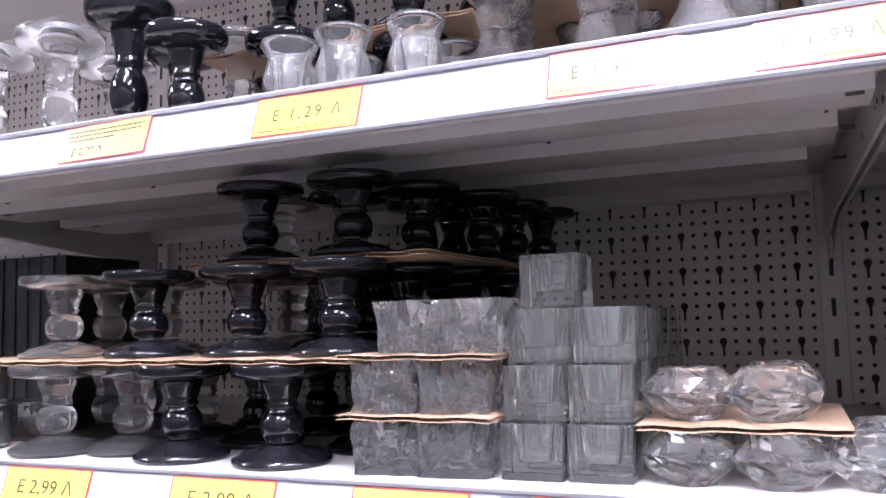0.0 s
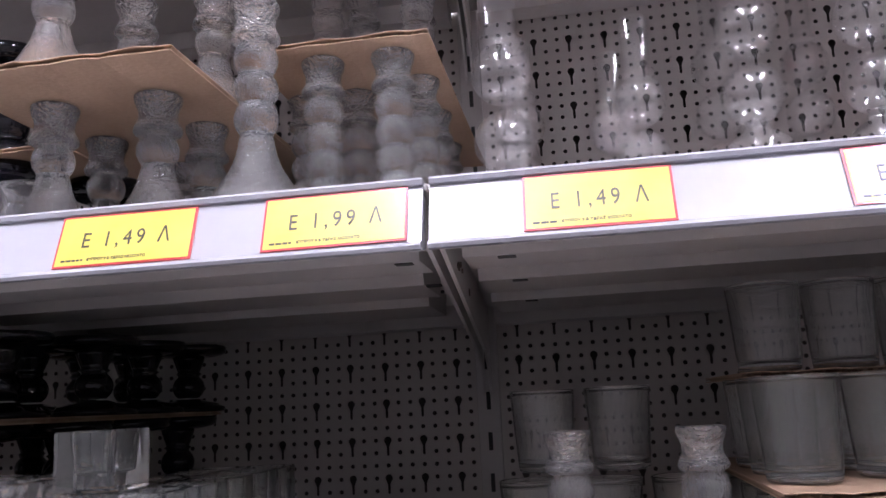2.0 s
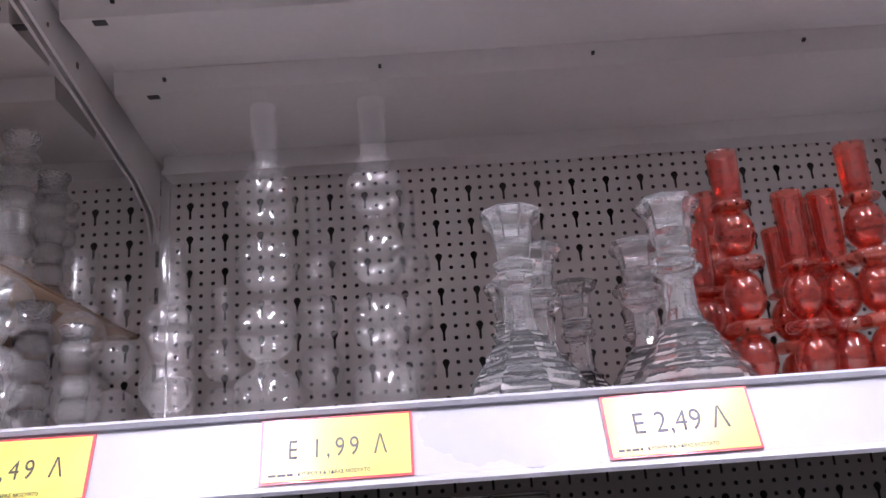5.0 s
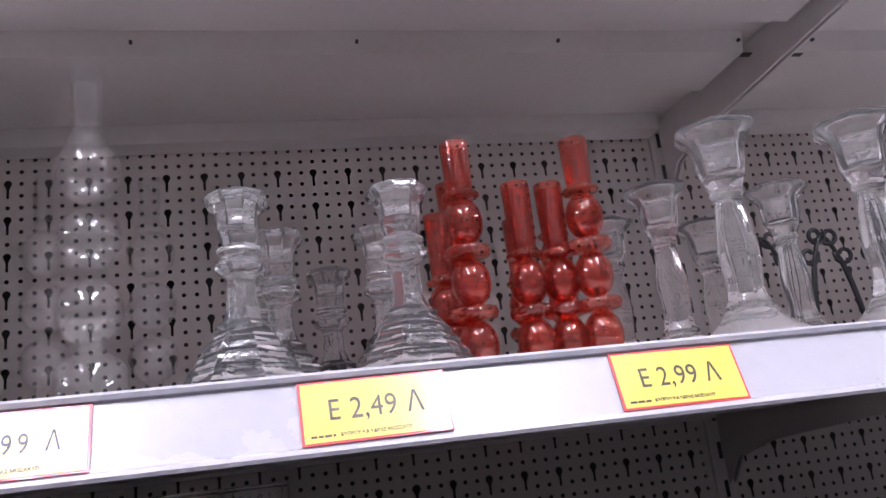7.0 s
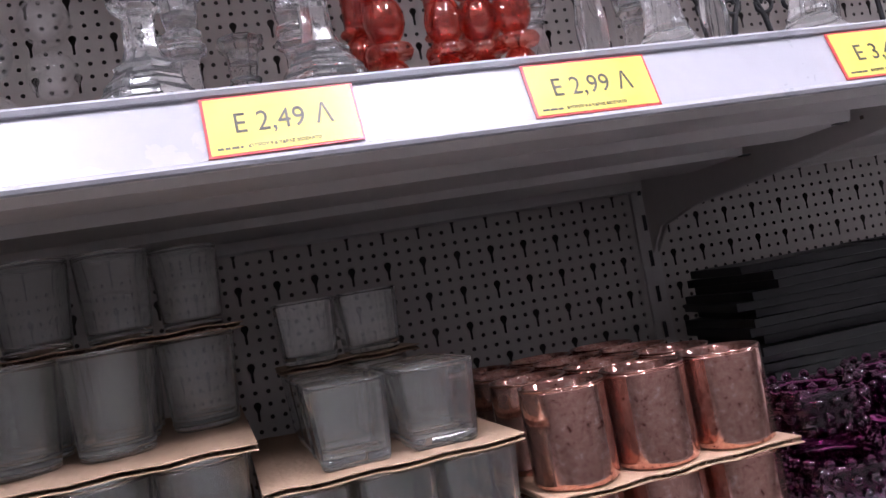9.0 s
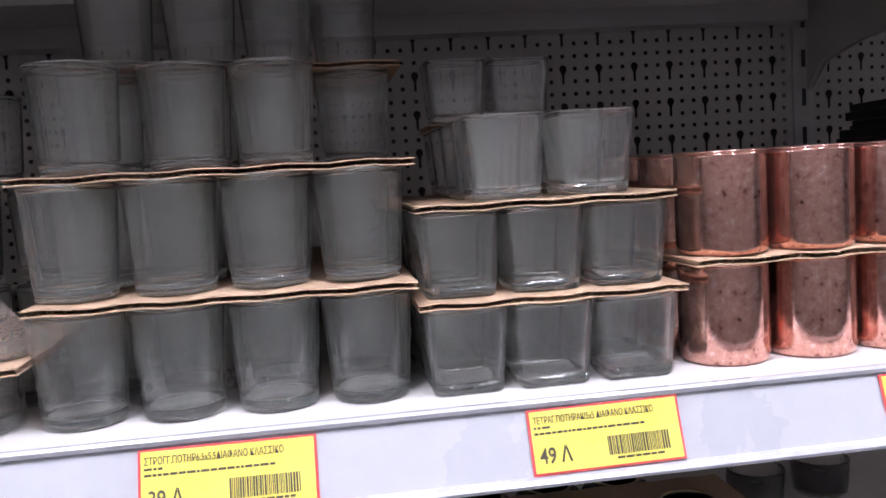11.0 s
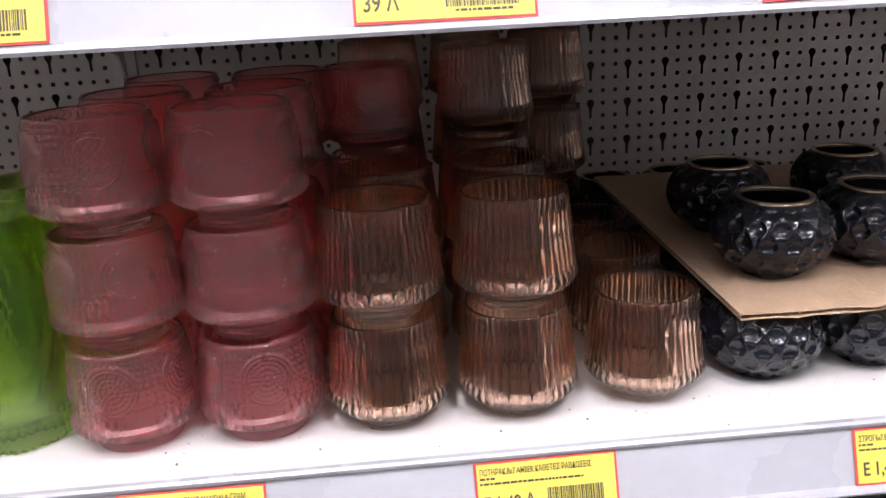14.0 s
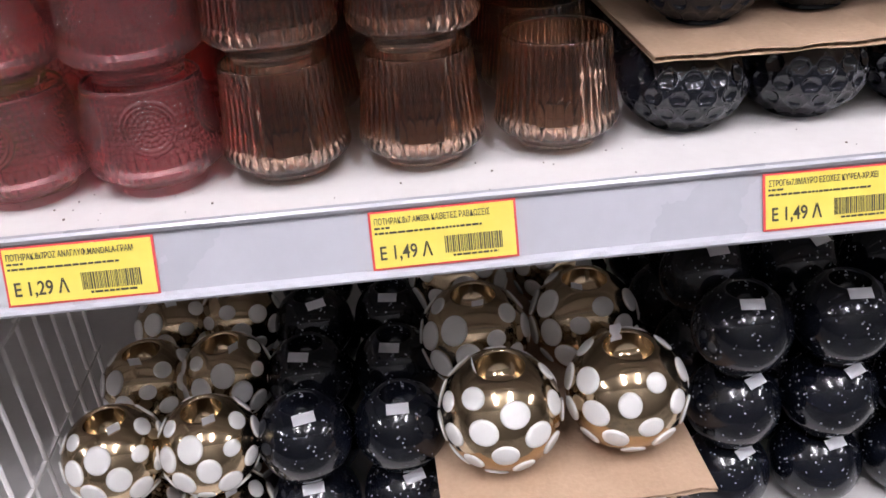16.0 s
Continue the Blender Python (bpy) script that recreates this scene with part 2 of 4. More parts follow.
def spot(x, y, z, turn=0.0, lean=0.0):
    return pose(x, y, z, lean, lean * 0.6, turn)


def scatter(model, places, wobble=25.0):
    """Copies of a model at places; the model itself takes the first."""
    for i, (x, y, z) in enumerate(places):
        m = pose(x, y, z, 0, 0, random.uniform(-wobble, wobble))
        if i == 0:
            model.matrix_basis = m
        else:
            copy_thing(model, m)


# ---- the store's shell ----
def setting(name, bm, mat, label, category):
    return tagged(part(name, bm, mat, smooth=False), label, category, kind="structure")


setting("floor", box(-15, 15, -7.5, 0.9, -0.1, 0.0), FLOOR, "grey polished store floor", "floor")
setting("ceiling", box(-15, 15, -7.5, 0.9, 3.4, 3.5), CEILING, "pale flat store ceiling", "ceiling")
setting("wall_north", box(-15, 15, 0.8, 0.9, 0, 3.4), WALL, "plain pale wall behind the shelving", "wall")
setting("wall_south", box(-15, 15, -7.6, -7.5, 0, 3.4), WALL, "plain pale wall across the store", "wall")
setting("wall_west", box(-15.1, -15, -7.5, 0.8, 0, 3.4), WALL, "plain pale wall closing the store", "wall")
setting("wall_east", box(15, 15.1, -7.5, 0.8, 0, 3.4), WALL, "plain pale wall closing the store", "wall")
# unseen stand-in for opposite shelving, height and tone set to hold back low lamp light
setting("partition", box(-8, 8, -2.4, -2.3, 0, 2.65), GOODS, "plain unseen partition added across the aisle to block low light", "partition")


def ceiling_light():
    t = thing("ceiling_light", "long white ceiling fitting with two bright tubes", "ceiling light", "light lines across the store")
    part("housing", box(-0.15, 0.15, -0.85, 0.85, 0.04, 0.08, 0.006), PAINT, t, smooth=False)
    for x in (-0.085, 0.085):
        tube = lathe([(0, -0.8), (0.026, -0.8), (0.026, 0.8), (0, 0.8)], 12)
        bmesh.ops.rotate(tube, verts=tube.verts, matrix=Matrix.Rotation(radians(90), 3, "X"))
        part("tube", tube, TUBE, t, "glowing white tube").location.x = x
    for s in (-1, 1):
        part("end_cap", box(-0.13, 0.13, s * 0.82 - 0.02, s * 0.82 + 0.02, -0.02, 0.04, 0.003), PAINT, t, smooth=False)
    return t


scatter(ceiling_light(), [(x, -1.35, 3.32) for x in LAMP_X], 0)

# ---- shelving ----
# bay joints along the front, and the posts against the back panel
FRONT = [-2.06, -1.03, -0.004, 1.0, 2.0]
BACK = [-2.15, -1.11, -0.046, 0.975, 1.99]
PANEL_Y = 0.62
LEVELS = {"Z": (2.03, 0.0), "A": (1.622, 0.0), "B": (1.304, 0.015), "C": (1.0155, 0.02), "D": (0.645, 0.02)}
FIRST_B = (1.331, 0.006)  # the second shelf hangs higher in the first bays


def shelf(x0, x1, b0, b1, z, y0, rail=True):
    """A steel shelf: plate, folded front, three channels beneath, two brackets, a ticket rail."""
    t = thing("shelf", "cream powder-coated steel shelf with a ticket rail", "shelf", "shelves of the gondola")
    shear = (b0 - x0) / PANEL_Y
    plate = box(x0 + 0.0004, x1 - 0.0004, y0 + 0.004, PANEL_Y - 0.006, z - 0.004, z)
    part("plate", plate, PAINT, t, smooth=False)
    part("front_lip", box(x0 + 0.003, x1 - 0.003, y0 + 0.004, y0 + 0.022, z - 0.036, z - 0.0045, 0.002), PAINT, t, smooth=False)
    part("back_lip", box(b0 + 0.02, b1 - 0.02, PANEL_Y - 0.05, PANEL_Y - 0.014, z - 0.03, z - 0.0045), PAINT, t, smooth=False)
    for ya, yb, d, inset in ((0.085, 0.15, 0.029, 0.012), (0.2, 0.29, 0.029, 0.016), (0.345, 0.46, 0.029, 0.02)):
        pr = [(ya, z - 0.0045), (ya + 0.006, z - d), (yb - 0.006, z - d), (yb, z - 0.0045)]
        ch = part("channel", sweep(pr, x0 + inset + shear * ya, x1 - inset + shear * ya), PAINT, t, smooth=False)
        for k in range(5):
            xs = x0 + 0.05 + (x1 - x0 - 0.1) * k / 4
            part("rivet_hole", box(xs - 0.0015, xs + 0.0015, ya - 0.0012, ya + 0.003, z - 0.018, z - 0.015), STEEL, ch, smooth=False)
        for xs in (x0 + 0.035, x1 - 0.035):
            part("slot", box(xs - 0.006, xs + 0.006, ya + 0.01, ya + 0.018, z - d - 0.0008, z - d + 0.001), STEEL, ch, smooth=False)
    for xf, xb, s in ((x0, b0, 1), (x1, b1, -1)):
        bm = bmesh.new()
        w = 0.0015
        outline = [(0.03, z - 0.006), (0.03, z - 0.032), (0.5, z - 0.066), (0.57, z - 0.082), (0.6, z - 0.115), (0.6, z - 0.006)]
        for o in (0.0025, 0.0055):
            ring = [bm.verts.new((xf + (xb - xf) * y / PANEL_Y + s * o, y, zz)) for y, zz in outline]
            bm.faces.new(ring)
        bm.verts.ensure_lookup_table()
        n = len(outline)
        for i in range(n):
            bm.faces.new((bm.verts[i], bm.verts[(i + 1) % n], bm.verts[n + (i + 1) % n], bm.verts[n + i]))
        bmesh.ops.recalc_face_normals(bm, faces=bm.faces)
        br = part("bracket", bm, PAINT, t, smooth=False)
        rng = random.Random(int(xf * 100) + int(z * 10))
        for k in range(7):
            y = rng.uniform(0.08, 0.3)
            d, e = rng.uniform(0.002, 0.006), rng.uniform(0.002, 0.007)
            zz = z - rng.uniform(0.012, 0.03)
            xs = xf + (xb - xf) * y / PANEL_Y + s * 0.0058
            part("scuff", box(xs - 0.0005, xs + 0.0005, y, y + d, zz - e, zz), SCUFF, br, smooth=False)
    if rail:
        zt = z - 0.002
        pr = [(y0 + 0.004, zt + 0.004), (y0 - 0.0005, zt + 0.0045), (y0 - 0.002, zt + 0.003), (y0 - 0.0012, zt + 0.0005), (y0 + 0.0012, zt - 0.0002),
              (y0 - 0.0105, zt - 0.034), (y0 - 0.014, zt - 0.035), (y0 - 0.0155, zt - 0.037), (y0 - 0.0145, zt - 0.039), (y0 - 0.009, zt - 0.039), (y0 + 0.0035, zt - 0.036)]
        part("price_rail", sweep(pr, x0 + 0.002, x1 - 0.002), RAIL, t, "glossy white plastic ticket rail", smooth=False)
    return t


for i in range(4):
    for key, (z, y0) in LEVELS.items():
        shelf(FRONT[i], FRONT[i + 1], BACK[i], BACK[i + 1], *(FIRST_B if key == "B" and i < 2 else (z, y0)))


def post(x):
    t = thing("post", "cream slotted steel upright of the gondola", "shelf post", "gondola posts")
    part("column", box(x - 0.014, x + 0.014, PANEL_Y - 0.004, PANEL_Y + 0.05, 0, 2.4, 0.001), PAINT, t, smooth=False)
    me = None
    for k in range(46):
        z = 0.1 + k * 0.05
        if me is None:
            o = part("slot", box(-0.0025, 0.0025, -0.0008, 0.0008, -0.011, 0.011), STEEL, t, smooth=False)
            me = o.data
        else:
            o = piece("slot", me, STEEL, t)
        o.location = (x, PANEL_Y - 0.0045, z)
    return t


for x in BACK:
    post(x)


def perforated(x0, x1, z0, z1, pitch=0.01565):
    """A sheet with round holes in a grid and a keyhole at every third one."""
    verts, faces = [], []
    nx, nz = int((x1 - x0) / pitch), int((z1 - z0) / pitch)
    ox = x0 + (x1 - x0 - nx * pitch) / 2
    h, g = pitch / 2, 0.0016
    stem = {0: (g, 0), 1: (g, 0.002), 2: (g, 0.004), 3: (g, h), 4: (0, h), 5: (-g, h), 6: (-g, 0.004), 7: (-g, 0.002), 8: (-g, 0), 9: (-g, -0.001), 10: (-g, -0.0025), 11: (-0.0009, -0.0034),
            12: (0, -0.0037), 13: (0.0009, -0.0034), 14: (g, -0.0025), 15: (g, -0.001)}
    for i in range(nx):
        for k in range(nz):
            cx, cz = ox + (i + 0.5) * pitch, z0 + (k + 0.5) * pitch
            key, slot = i % 3 == 1 and k % 3 == 1, i % 3 == 1 and k % 3 == 0
            n = 16 if key or slot else 8
            b = len(verts)
            for a in range(n):
                w = 2 * math.pi * a / n
                c, s = math.cos(w), math.sin(w)
                m = h / max(abs(c), abs(s))
                verts.append((cx + m * c, 0, cz + m * s))
                if key:
                    p = (0.0047 * c, 0.0047 * s) if a not in (11, 12, 13) else (g * (a - 12), -h)
                elif slot:
                    p = stem[a]
                else:
                    p = (0.0028 * c, 0.0028 * s)
                verts.append((cx + p[0], 0, cz + p[1]))
            for a in range(n):
                j = (a + 1) % n
                if (key and a in (11, 12)) or (slot and a in (3, 4)):
                    continue
                faces.append((b + 2 * a, b + 2 * j, b + 2 * j + 1, b + 2 * a + 1))
    for xa, xb in ((x0, ox), (ox + nx * pitch, x1)):
        b = len(verts)
        verts += [(xa, 0, z0), (xb, 0, z0), (xb, 0, z1), (xa, 0, z1)]
        faces.append((b, b + 1, b + 2, b + 3))
    return raw(verts, faces)


for i in range(4):
    xa, xb = BACK[i] + 0.0145, BACK[i + 1] - 0.0145
    ob = piece("back_panel", perforated(xa, xb, 0.4, 2.3), PANEL)
    ob.location.y = PANEL_Y
    tagged(ob, "cream perforated steel back panel with keyholes", "back panel", "gondola back panels", "structure")
    # added near-black sheet: its colour stands in for the shade inside the holes
    setting("panel_backing", box(xa, xb, PANEL_Y + 0.02, PANEL_Y + 0.03, 0.4, 2.3), HOLE_SHADE, "added dark sheet painting the shade behind the panel holes", "backing")
setting("plinth", box(FRONT[0], FRONT[4], 0.03, 0.6, 0, 0.6), PAINT, "cream steel base of the gondola", "plinth")

# ---- price tags ----
def lettering(text, size, x, z, parent, bold=0.0, squeeze=1.0, y=-0.0014, spread=1.0):
    cu = bpy.data.curves.new("lettering", "FONT")
    cu.body, cu.size, cu.extrude, cu.offset, cu.space_character = text, size, 0.00012, bold, spread
    tmp = bpy.data.objects.new("lettering", cu)
    scene.collection.objects.link(tmp)
    bpy.context.view_layer.update()
    me = bpy.data.meshes.new_from_object(tmp.evaluated_get(bpy.context.evaluated_depsgraph_get()))
    bpy.data.objects.remove(tmp)
    me.transform(Matrix.Translation((x, y, z)) @ Matrix.Diagonal((squeeze, 1, 1, 1)) @ Matrix.Rotation(radians(90), 4, "X"))
    return piece("lettering", me, INK, parent)


def bars(rows, parent, name="print_line"):
    """Short dark dashes standing for print too small to read: (x0, x1, z, height) rows."""
    bm = bmesh.new()
    for x0, x1, z, h in rows:
        x = x0
        while x < x1:
            w = min(random.uniform(0.0012, 0.0045), x1 - x)
            box(x, x + w, -0.00145, -0.0012, z, z + h, 0, bm)
            x += w + 0.0007
    return part(name, bm, INK, parent, smooth=False)


def price_tag(level, x0, x1, price, title="", old=False, small=False, address=True, tilt=0.0):
    """A yellow ticket with a red edge, clipped on the rail's face."""
    z, y0 = FIRST_B if level == "B" and x1 < 0 else LEVELS[level]
    w, h = x1 - x0, 0.0345
    words = "yellow paper price ticket with red border reading " + price
    t = thing("price_tag", words, "price tag", "price tickets on the rails")
    part("red_border", box(0, w, -0.0008, 0, 0, h, 0), TAG_RED, t, "red printed border", smooth=False)
    part("ticket", box(0.0014, w - 0.0014, -0.0012, -0.0004, 0.0012, h - 0.0012, 0), TAG, t, smooth=False)
    if title:
        lettering(title, 0.0052, 0.003, h - 0.0078, t, 0.00003, min(1.0, w * 0.84 / (0.0033 * len(title))))
        bars([(0.003, 0.012, h - 0.0105, 0.0012), (0.003, w * 0.76, h - 0.0135, 0.0012)], t)
        lettering(price, 0.0115, 0.0045, 0.006, t, 0.00015, 0.78)
        bm, x = bmesh.new(), w * 0.5
        while x < w - 0.009:
            b = random.choice((0.0003, 0.0005, 0.0009))
            box(x, x + b, -0.00145, -0.0012, 0.0065, 0.0165, 0, bm)
            x += b + random.choice((0.0004, 0.0006))
        part("barcode", bm, INK, t, "black printed barcode", smooth=False)["kind"] = "stuff"
        bars([(w * 0.55, w - 0.012, 0.0042, 0.0012)], t)
    elif old:
        bars([(0.006, w - 0.004, h - 0.007, 0.0022), (0.006, w - 0.008, h - 0.0112, 0.0022), (0.006, w * 0.62, h - 0.0154, 0.0022)], t)
        lettering(price, 0.0105, 0.014, 0.0055, t, 0.0003, 0.95)
    else:
        wide = price[2] == "1"
        lettering(price, 0.0145 if wide else 0.0165, w * 0.18, 0.0125, t, 0.0, (0.80 if wide else 0.92) * w / 0.085, spread=1.38 if wide else 1.05)
        if address:
            bars([(w * 0.06, w * 0.22, 0.0036, 0.0012)], t)
            lettering("ΚΥΠΡΟΥ 9 & ΥΔΡΑΣ ΜΟΣΧΑΤΟ", 0.0026, w * 0.25, 0.0035, t, 0.00003, 0.95)
    t.matrix_basis = Matrix.Translation((x0, y0 - 0.0112, z - 0.0358)) @ pose(0, 0, 0, -18.9, tilt, 0)
    return t


price_tag("A", -0.659, -0.564, "E 2,99 Λ", old=True, tilt=-1.0)
price_tag("A", -0.459, -0.367, "E 1,29 Λ", tilt=0.5)
price_tag("A", -0.226, -0.140, "E 1,49 Λ")
price_tag("A", -0.098, -0.014, "E 1,99 Λ", tilt=-0.4)
price_tag("A", 0.050, 0.130, "E 1,49 Λ", tilt=0.3)
price_tag("A", 0.216, 0.294, "E 1,99 Λ")
price_tag("A", 0.393, 0.471, "E 2,49 Λ", tilt=-0.5)
price_tag("A", 0.566, 0.643, "E 2,99 Λ", tilt=0.4)
price_tag("A", 0.772, 0.850, "E 3,49 Λ")
price_tag("B", -0.73, -0.632, "E 2,99 Λ")
price_tag("B", -0.547, -0.449, "E 2,99 Λ")
price_tag("B", -0.384, -0.294, "E 1,49 Λ")
price_tag("B", -0.249, -0.162, "E 1,49 Λ")
price_tag("B", 0.012, 0.099, "49 Λ", "ΔΙΑΦΑΝΟ")
price_tag("B", 0.241, 0.330, "39 Λ", "ΣΤΡΟΓΓ.ΠΟΤΗΡ6.5x5.5ΔΙΑΦΑΝΟ ΚΛΑΣΣΙΚΟ", tilt=0.3)
price_tag("B", 0.442, 0.527, "49 Λ", "ΤΕΤΡΑΓ.ΠΟΤΗΡΑΚΙ5x5 ΔΙΑΦΑΝΟ ΚΛΑΣΣΙΚΟ", tilt=-0.6)
price_tag("B", 0.648, 0.735, "E 1,29 Λ")
price_tag("C", -0.031, 0.055, "E 1,29 Λ", "ΠΟΤΗΡΑΚ.8x7")
price_tag("C", 0.081, 0.167, "E 1,29 Λ", "ΠΟΤΗΡΑΚ.8x7ΡΟΖ ΑΝΑΓΛΥΦ.MANDALA-ΓΡΑΜ", tilt=0.3)
price_tag("C", 0.290, 0.376, "E 1,49 Λ", "ΠΟΤΗΡΑΚ.8x7 AMBER ΚΑΘΕΤΕΣ ΡΑΒΔΩΣΕΙΣ", tilt=-0.3)
price_tag("C", 0.523, 0.609, "E 1,49 Λ", "ΣΤΡΟΓ6x7.8ΜΑΥΡΟ ΕΣΟΧΕΣ ΚΥΨΕΛ-ΧΡ.ΧΕΙ", tilt=0.3)


# ---- cardboard sheets between the tiers ----
def cardboard(x0, x1, y0, y1, z, turn=0.0, label="brown corrugated cardboard sheet between stacked glassware", thick=0.004):
    t = thing("cardboard_sheet", label, "cardboard", "cardboard sheets on the shelves")
    w, d = x1 - x0, y1 - y0
    for name, za, zb in (("bottom_liner", 0, 0.0007), ("top_liner", thick - 0.0007, thick)):
        bm = bmesh.new()
        n = max(3, int(w / 0.012))
        lo, hi = [], []
        for i in range(n + 1):
            x, j = w * i / n, random.uniform(-0.0022, 0.001)
            lift = 0.0006 * math.sin(i * 1.7)
            lo.append([bm.verts.new((x, yy, zz + lift)) for yy, zz in ((j, za), (d, za), (d, zb), (j, zb))])
        for a, b in zip(lo, lo[1:]):
            for k in range(4):
                bm.faces.new((a[k], a[(k + 1) % 4], b[(k + 1) % 4], b[k]))
        bm.faces.new(lo[0]), bm.faces.new(lo[-1][::-1])
        bmesh.ops.recalc_face_normals(bm, faces=bm.faces)
        part(name, bm, BOARD, t, smooth=False)
    bm = bmesh.new()
    n = int(w / 0.0011)
    prev = None
    for i in range(n + 1):
        x = w * i / n
        zz = thick / 2 + (thick / 2 - 0.0008) * math.sin(2 * math.pi * x / 0.0066)
        row = (bm.verts.new((x, 0.0008, zz)), bm.verts.new((x, d - 0.0008, zz)))
        if prev:
            bm.faces.new((prev[0], row[0], row[1], prev[1]))
        prev = row
    part("fluting", bm, BOARD_EDGE, t, smooth=False)
    t.matrix_basis = pose(x0, y0, z, 0, 0, turn)
    return t


# ---- glassware models ----
def pedestal(mat, label, group, s=1.0, h=0.1025, top=0.052):
    """A turned pillar-candle stand: foot, ball, cup and wide plate."""
    t = thing("candle_holder", label, "candle holder", group)
    k = h / 0.103
    foot = [(0, 0.0), (0.048, 0.0), (0.0495, 0.003), (0.049, 0.007), (0.042, 0.0095), (0.040, 0.0125), (0.024, 0.0165), (0.017, 0.020)]
    stem = [(0.0165, 0.022), *ball(0.0385, 0.0215, 0.66, 0.66), (0.0145, 0.057), (0.0175, 0.0595), (0.0145, 0.062), (0.0165, 0.068), (0.0205, 0.080), (0.0215, 0.086)]
    plate = [(0.0225, 0.0845), (top * 0.7, 0.0865), (top - 0.003, 0.0895), (top, 0.093), (top + 0.0004, 0.1), (top - 0.001, 0.1025), (top - 0.005, 0.103), (top - 0.008, 0.0995), (0.02, 0.099), (0.0165, 0.084), (0, 0.083)]
    turned([(n, [(r * s, z * k) for r, z in p]) for n, p in (("foot", foot), ("stem", stem), ("plate", plate))], mat, t, 40)
    return t


def jar_holder():
    t = thing("tealight_holder", "small clear glass candle holder with flared rim", "candle holder", "small clear jars on the shelf")
    out = spline([(0, 0), (0.017, 0.0), (0.0185, 0.003), (0.017, 0.009), (0.0215, 0.018), (0.0235, 0.027), (0.0205, 0.038), (0.0185, 0.044), (0.0225, 0.054), (0.0245, 0.058), (0.0235, 0.0605)], 3)
    inn = spline([(0.0205, 0.060), (0.0155, 0.045), (0.0165, 0.036), (0.017, 0.022), (0.012, 0.012), (0, 0.011)], 3)
    part("body", lathe(out + inn, 36), CLEAR, t)
    return t


def pebbled(n, label, group, base=0.036, bead=0.0155, foot_h=0.05, size=1.0):
    """A pressed-glass candlestick: flared foot, n balls and a waisted cup, pebbled all over."""
    t = thing("candlestick", label, "candlestick", group)
    foot = [(0, 0.0), (base, 0.0), (base + 0.001, 0.003)] + spline([(base, 0.005), (base * 0.8, foot_h * 0.26), (bead * 1.05, foot_h * 0.66), (bead * 0.72, foot_h)], 4)
    pieces, z = [("foot", foot)], foot_h
    for i in range(n):
        pieces.append(("ball", ball(z + bead * 0.70, bead, 0.72, 0.72, 11)))
        z += bead * 1.40
    cup = spline([(0.0115, z), (0.0165, z + 0.002), (0.0172, z + 0.006), (0.0142, z + 0.012), (0.0142, z + 0.019), (0.0166, z + 0.025), (0.0172, z + 0.029), (0.016, z + 0.0305)], 3)
    pieces.append(("cup", cup + [(0.0125, z + 0.030), (0.0105, z + 0.010), (0, z + 0.009)]))
    turned([(a, [(r * size, zz * size) for r, zz in p]) for a, p in pieces], PRESSED, t, 36)
    return t


def bubble(centres, r, tube_r, h, mat, label, group, discs=False, foot=0.019, hollow=True, tall=1.0):
    """A blown candle holder: bubbles one on another with a straight tube on top."""
    t = thing("candle_holder", label, "candle holder", group)
    e = centres[0] - r * 0.9 * tall
    skin = [(foot * 0.3, 0.0), (foot, 0.0), (foot + 0.001, 0.003), (foot, e * 0.62), (foot * 0.8, e * 0.74), (r * 0.42, e * 0.86), (r * 0.36, e)]
    inner = [(max(q - 0.0012, 0.002), max(z - 0.0012, 0.0012)) for q, z in skin[::-1]]
    pieces = [("foot", skin + inner + [skin[0]])]
    for i, c in enumerate(centres):
        shell = [(q, c + (z - c) * tall) for q, z in ball(c, r, 0.38, 0.38, 15)]
        pieces.append(("bubble", shell + [(q, c + (z - c) * tall) for q, z in ball(c, r - 0.0011, 0.36, 0.36, 13)][::-1] + [shell[0]] if hollow else shell))
        if discs and i < len(centres) - 1:
            m = (c + centres[i + 1]) / 2
            pieces.append(("disc", [(r * 0.45, m - 0.0048), (r * 1.1, m - 0.0036), (r * 1.2, m), (r * 1.1, m + 0.0036), (r * 0.45, m + 0.0048)]))
    z = centres[-1] + r * tall
    tube = [(tube_r - 0.003, z - 0.001), (tube_r + 0.0035, z + 0.0005), (tube_r + 0.0042, z + 0.002), (tube_r + 0.003, z + 0.0035), (tube_r - 0.001, z + 0.005), (tube_r, z + 0.012), (tube_r + 0.001, h - 0.001), (tube_r + 0.0006, h)]
    pieces.append(("tube", firm(tube + [(tube_r - 0.0008, h - 0.001), (tube_r - 0.0018, z + 0.010), (0, z + 0.009)], 0.001)))
    turned(pieces, mat, t, 36)
    return t


def faceted(n):
    def shape(a, r, z, i):
        w = 2 * math.pi / n
        return r * math.cos(w / 2) / math.cos((a + 0.2) % w - w / 2)
    return shape


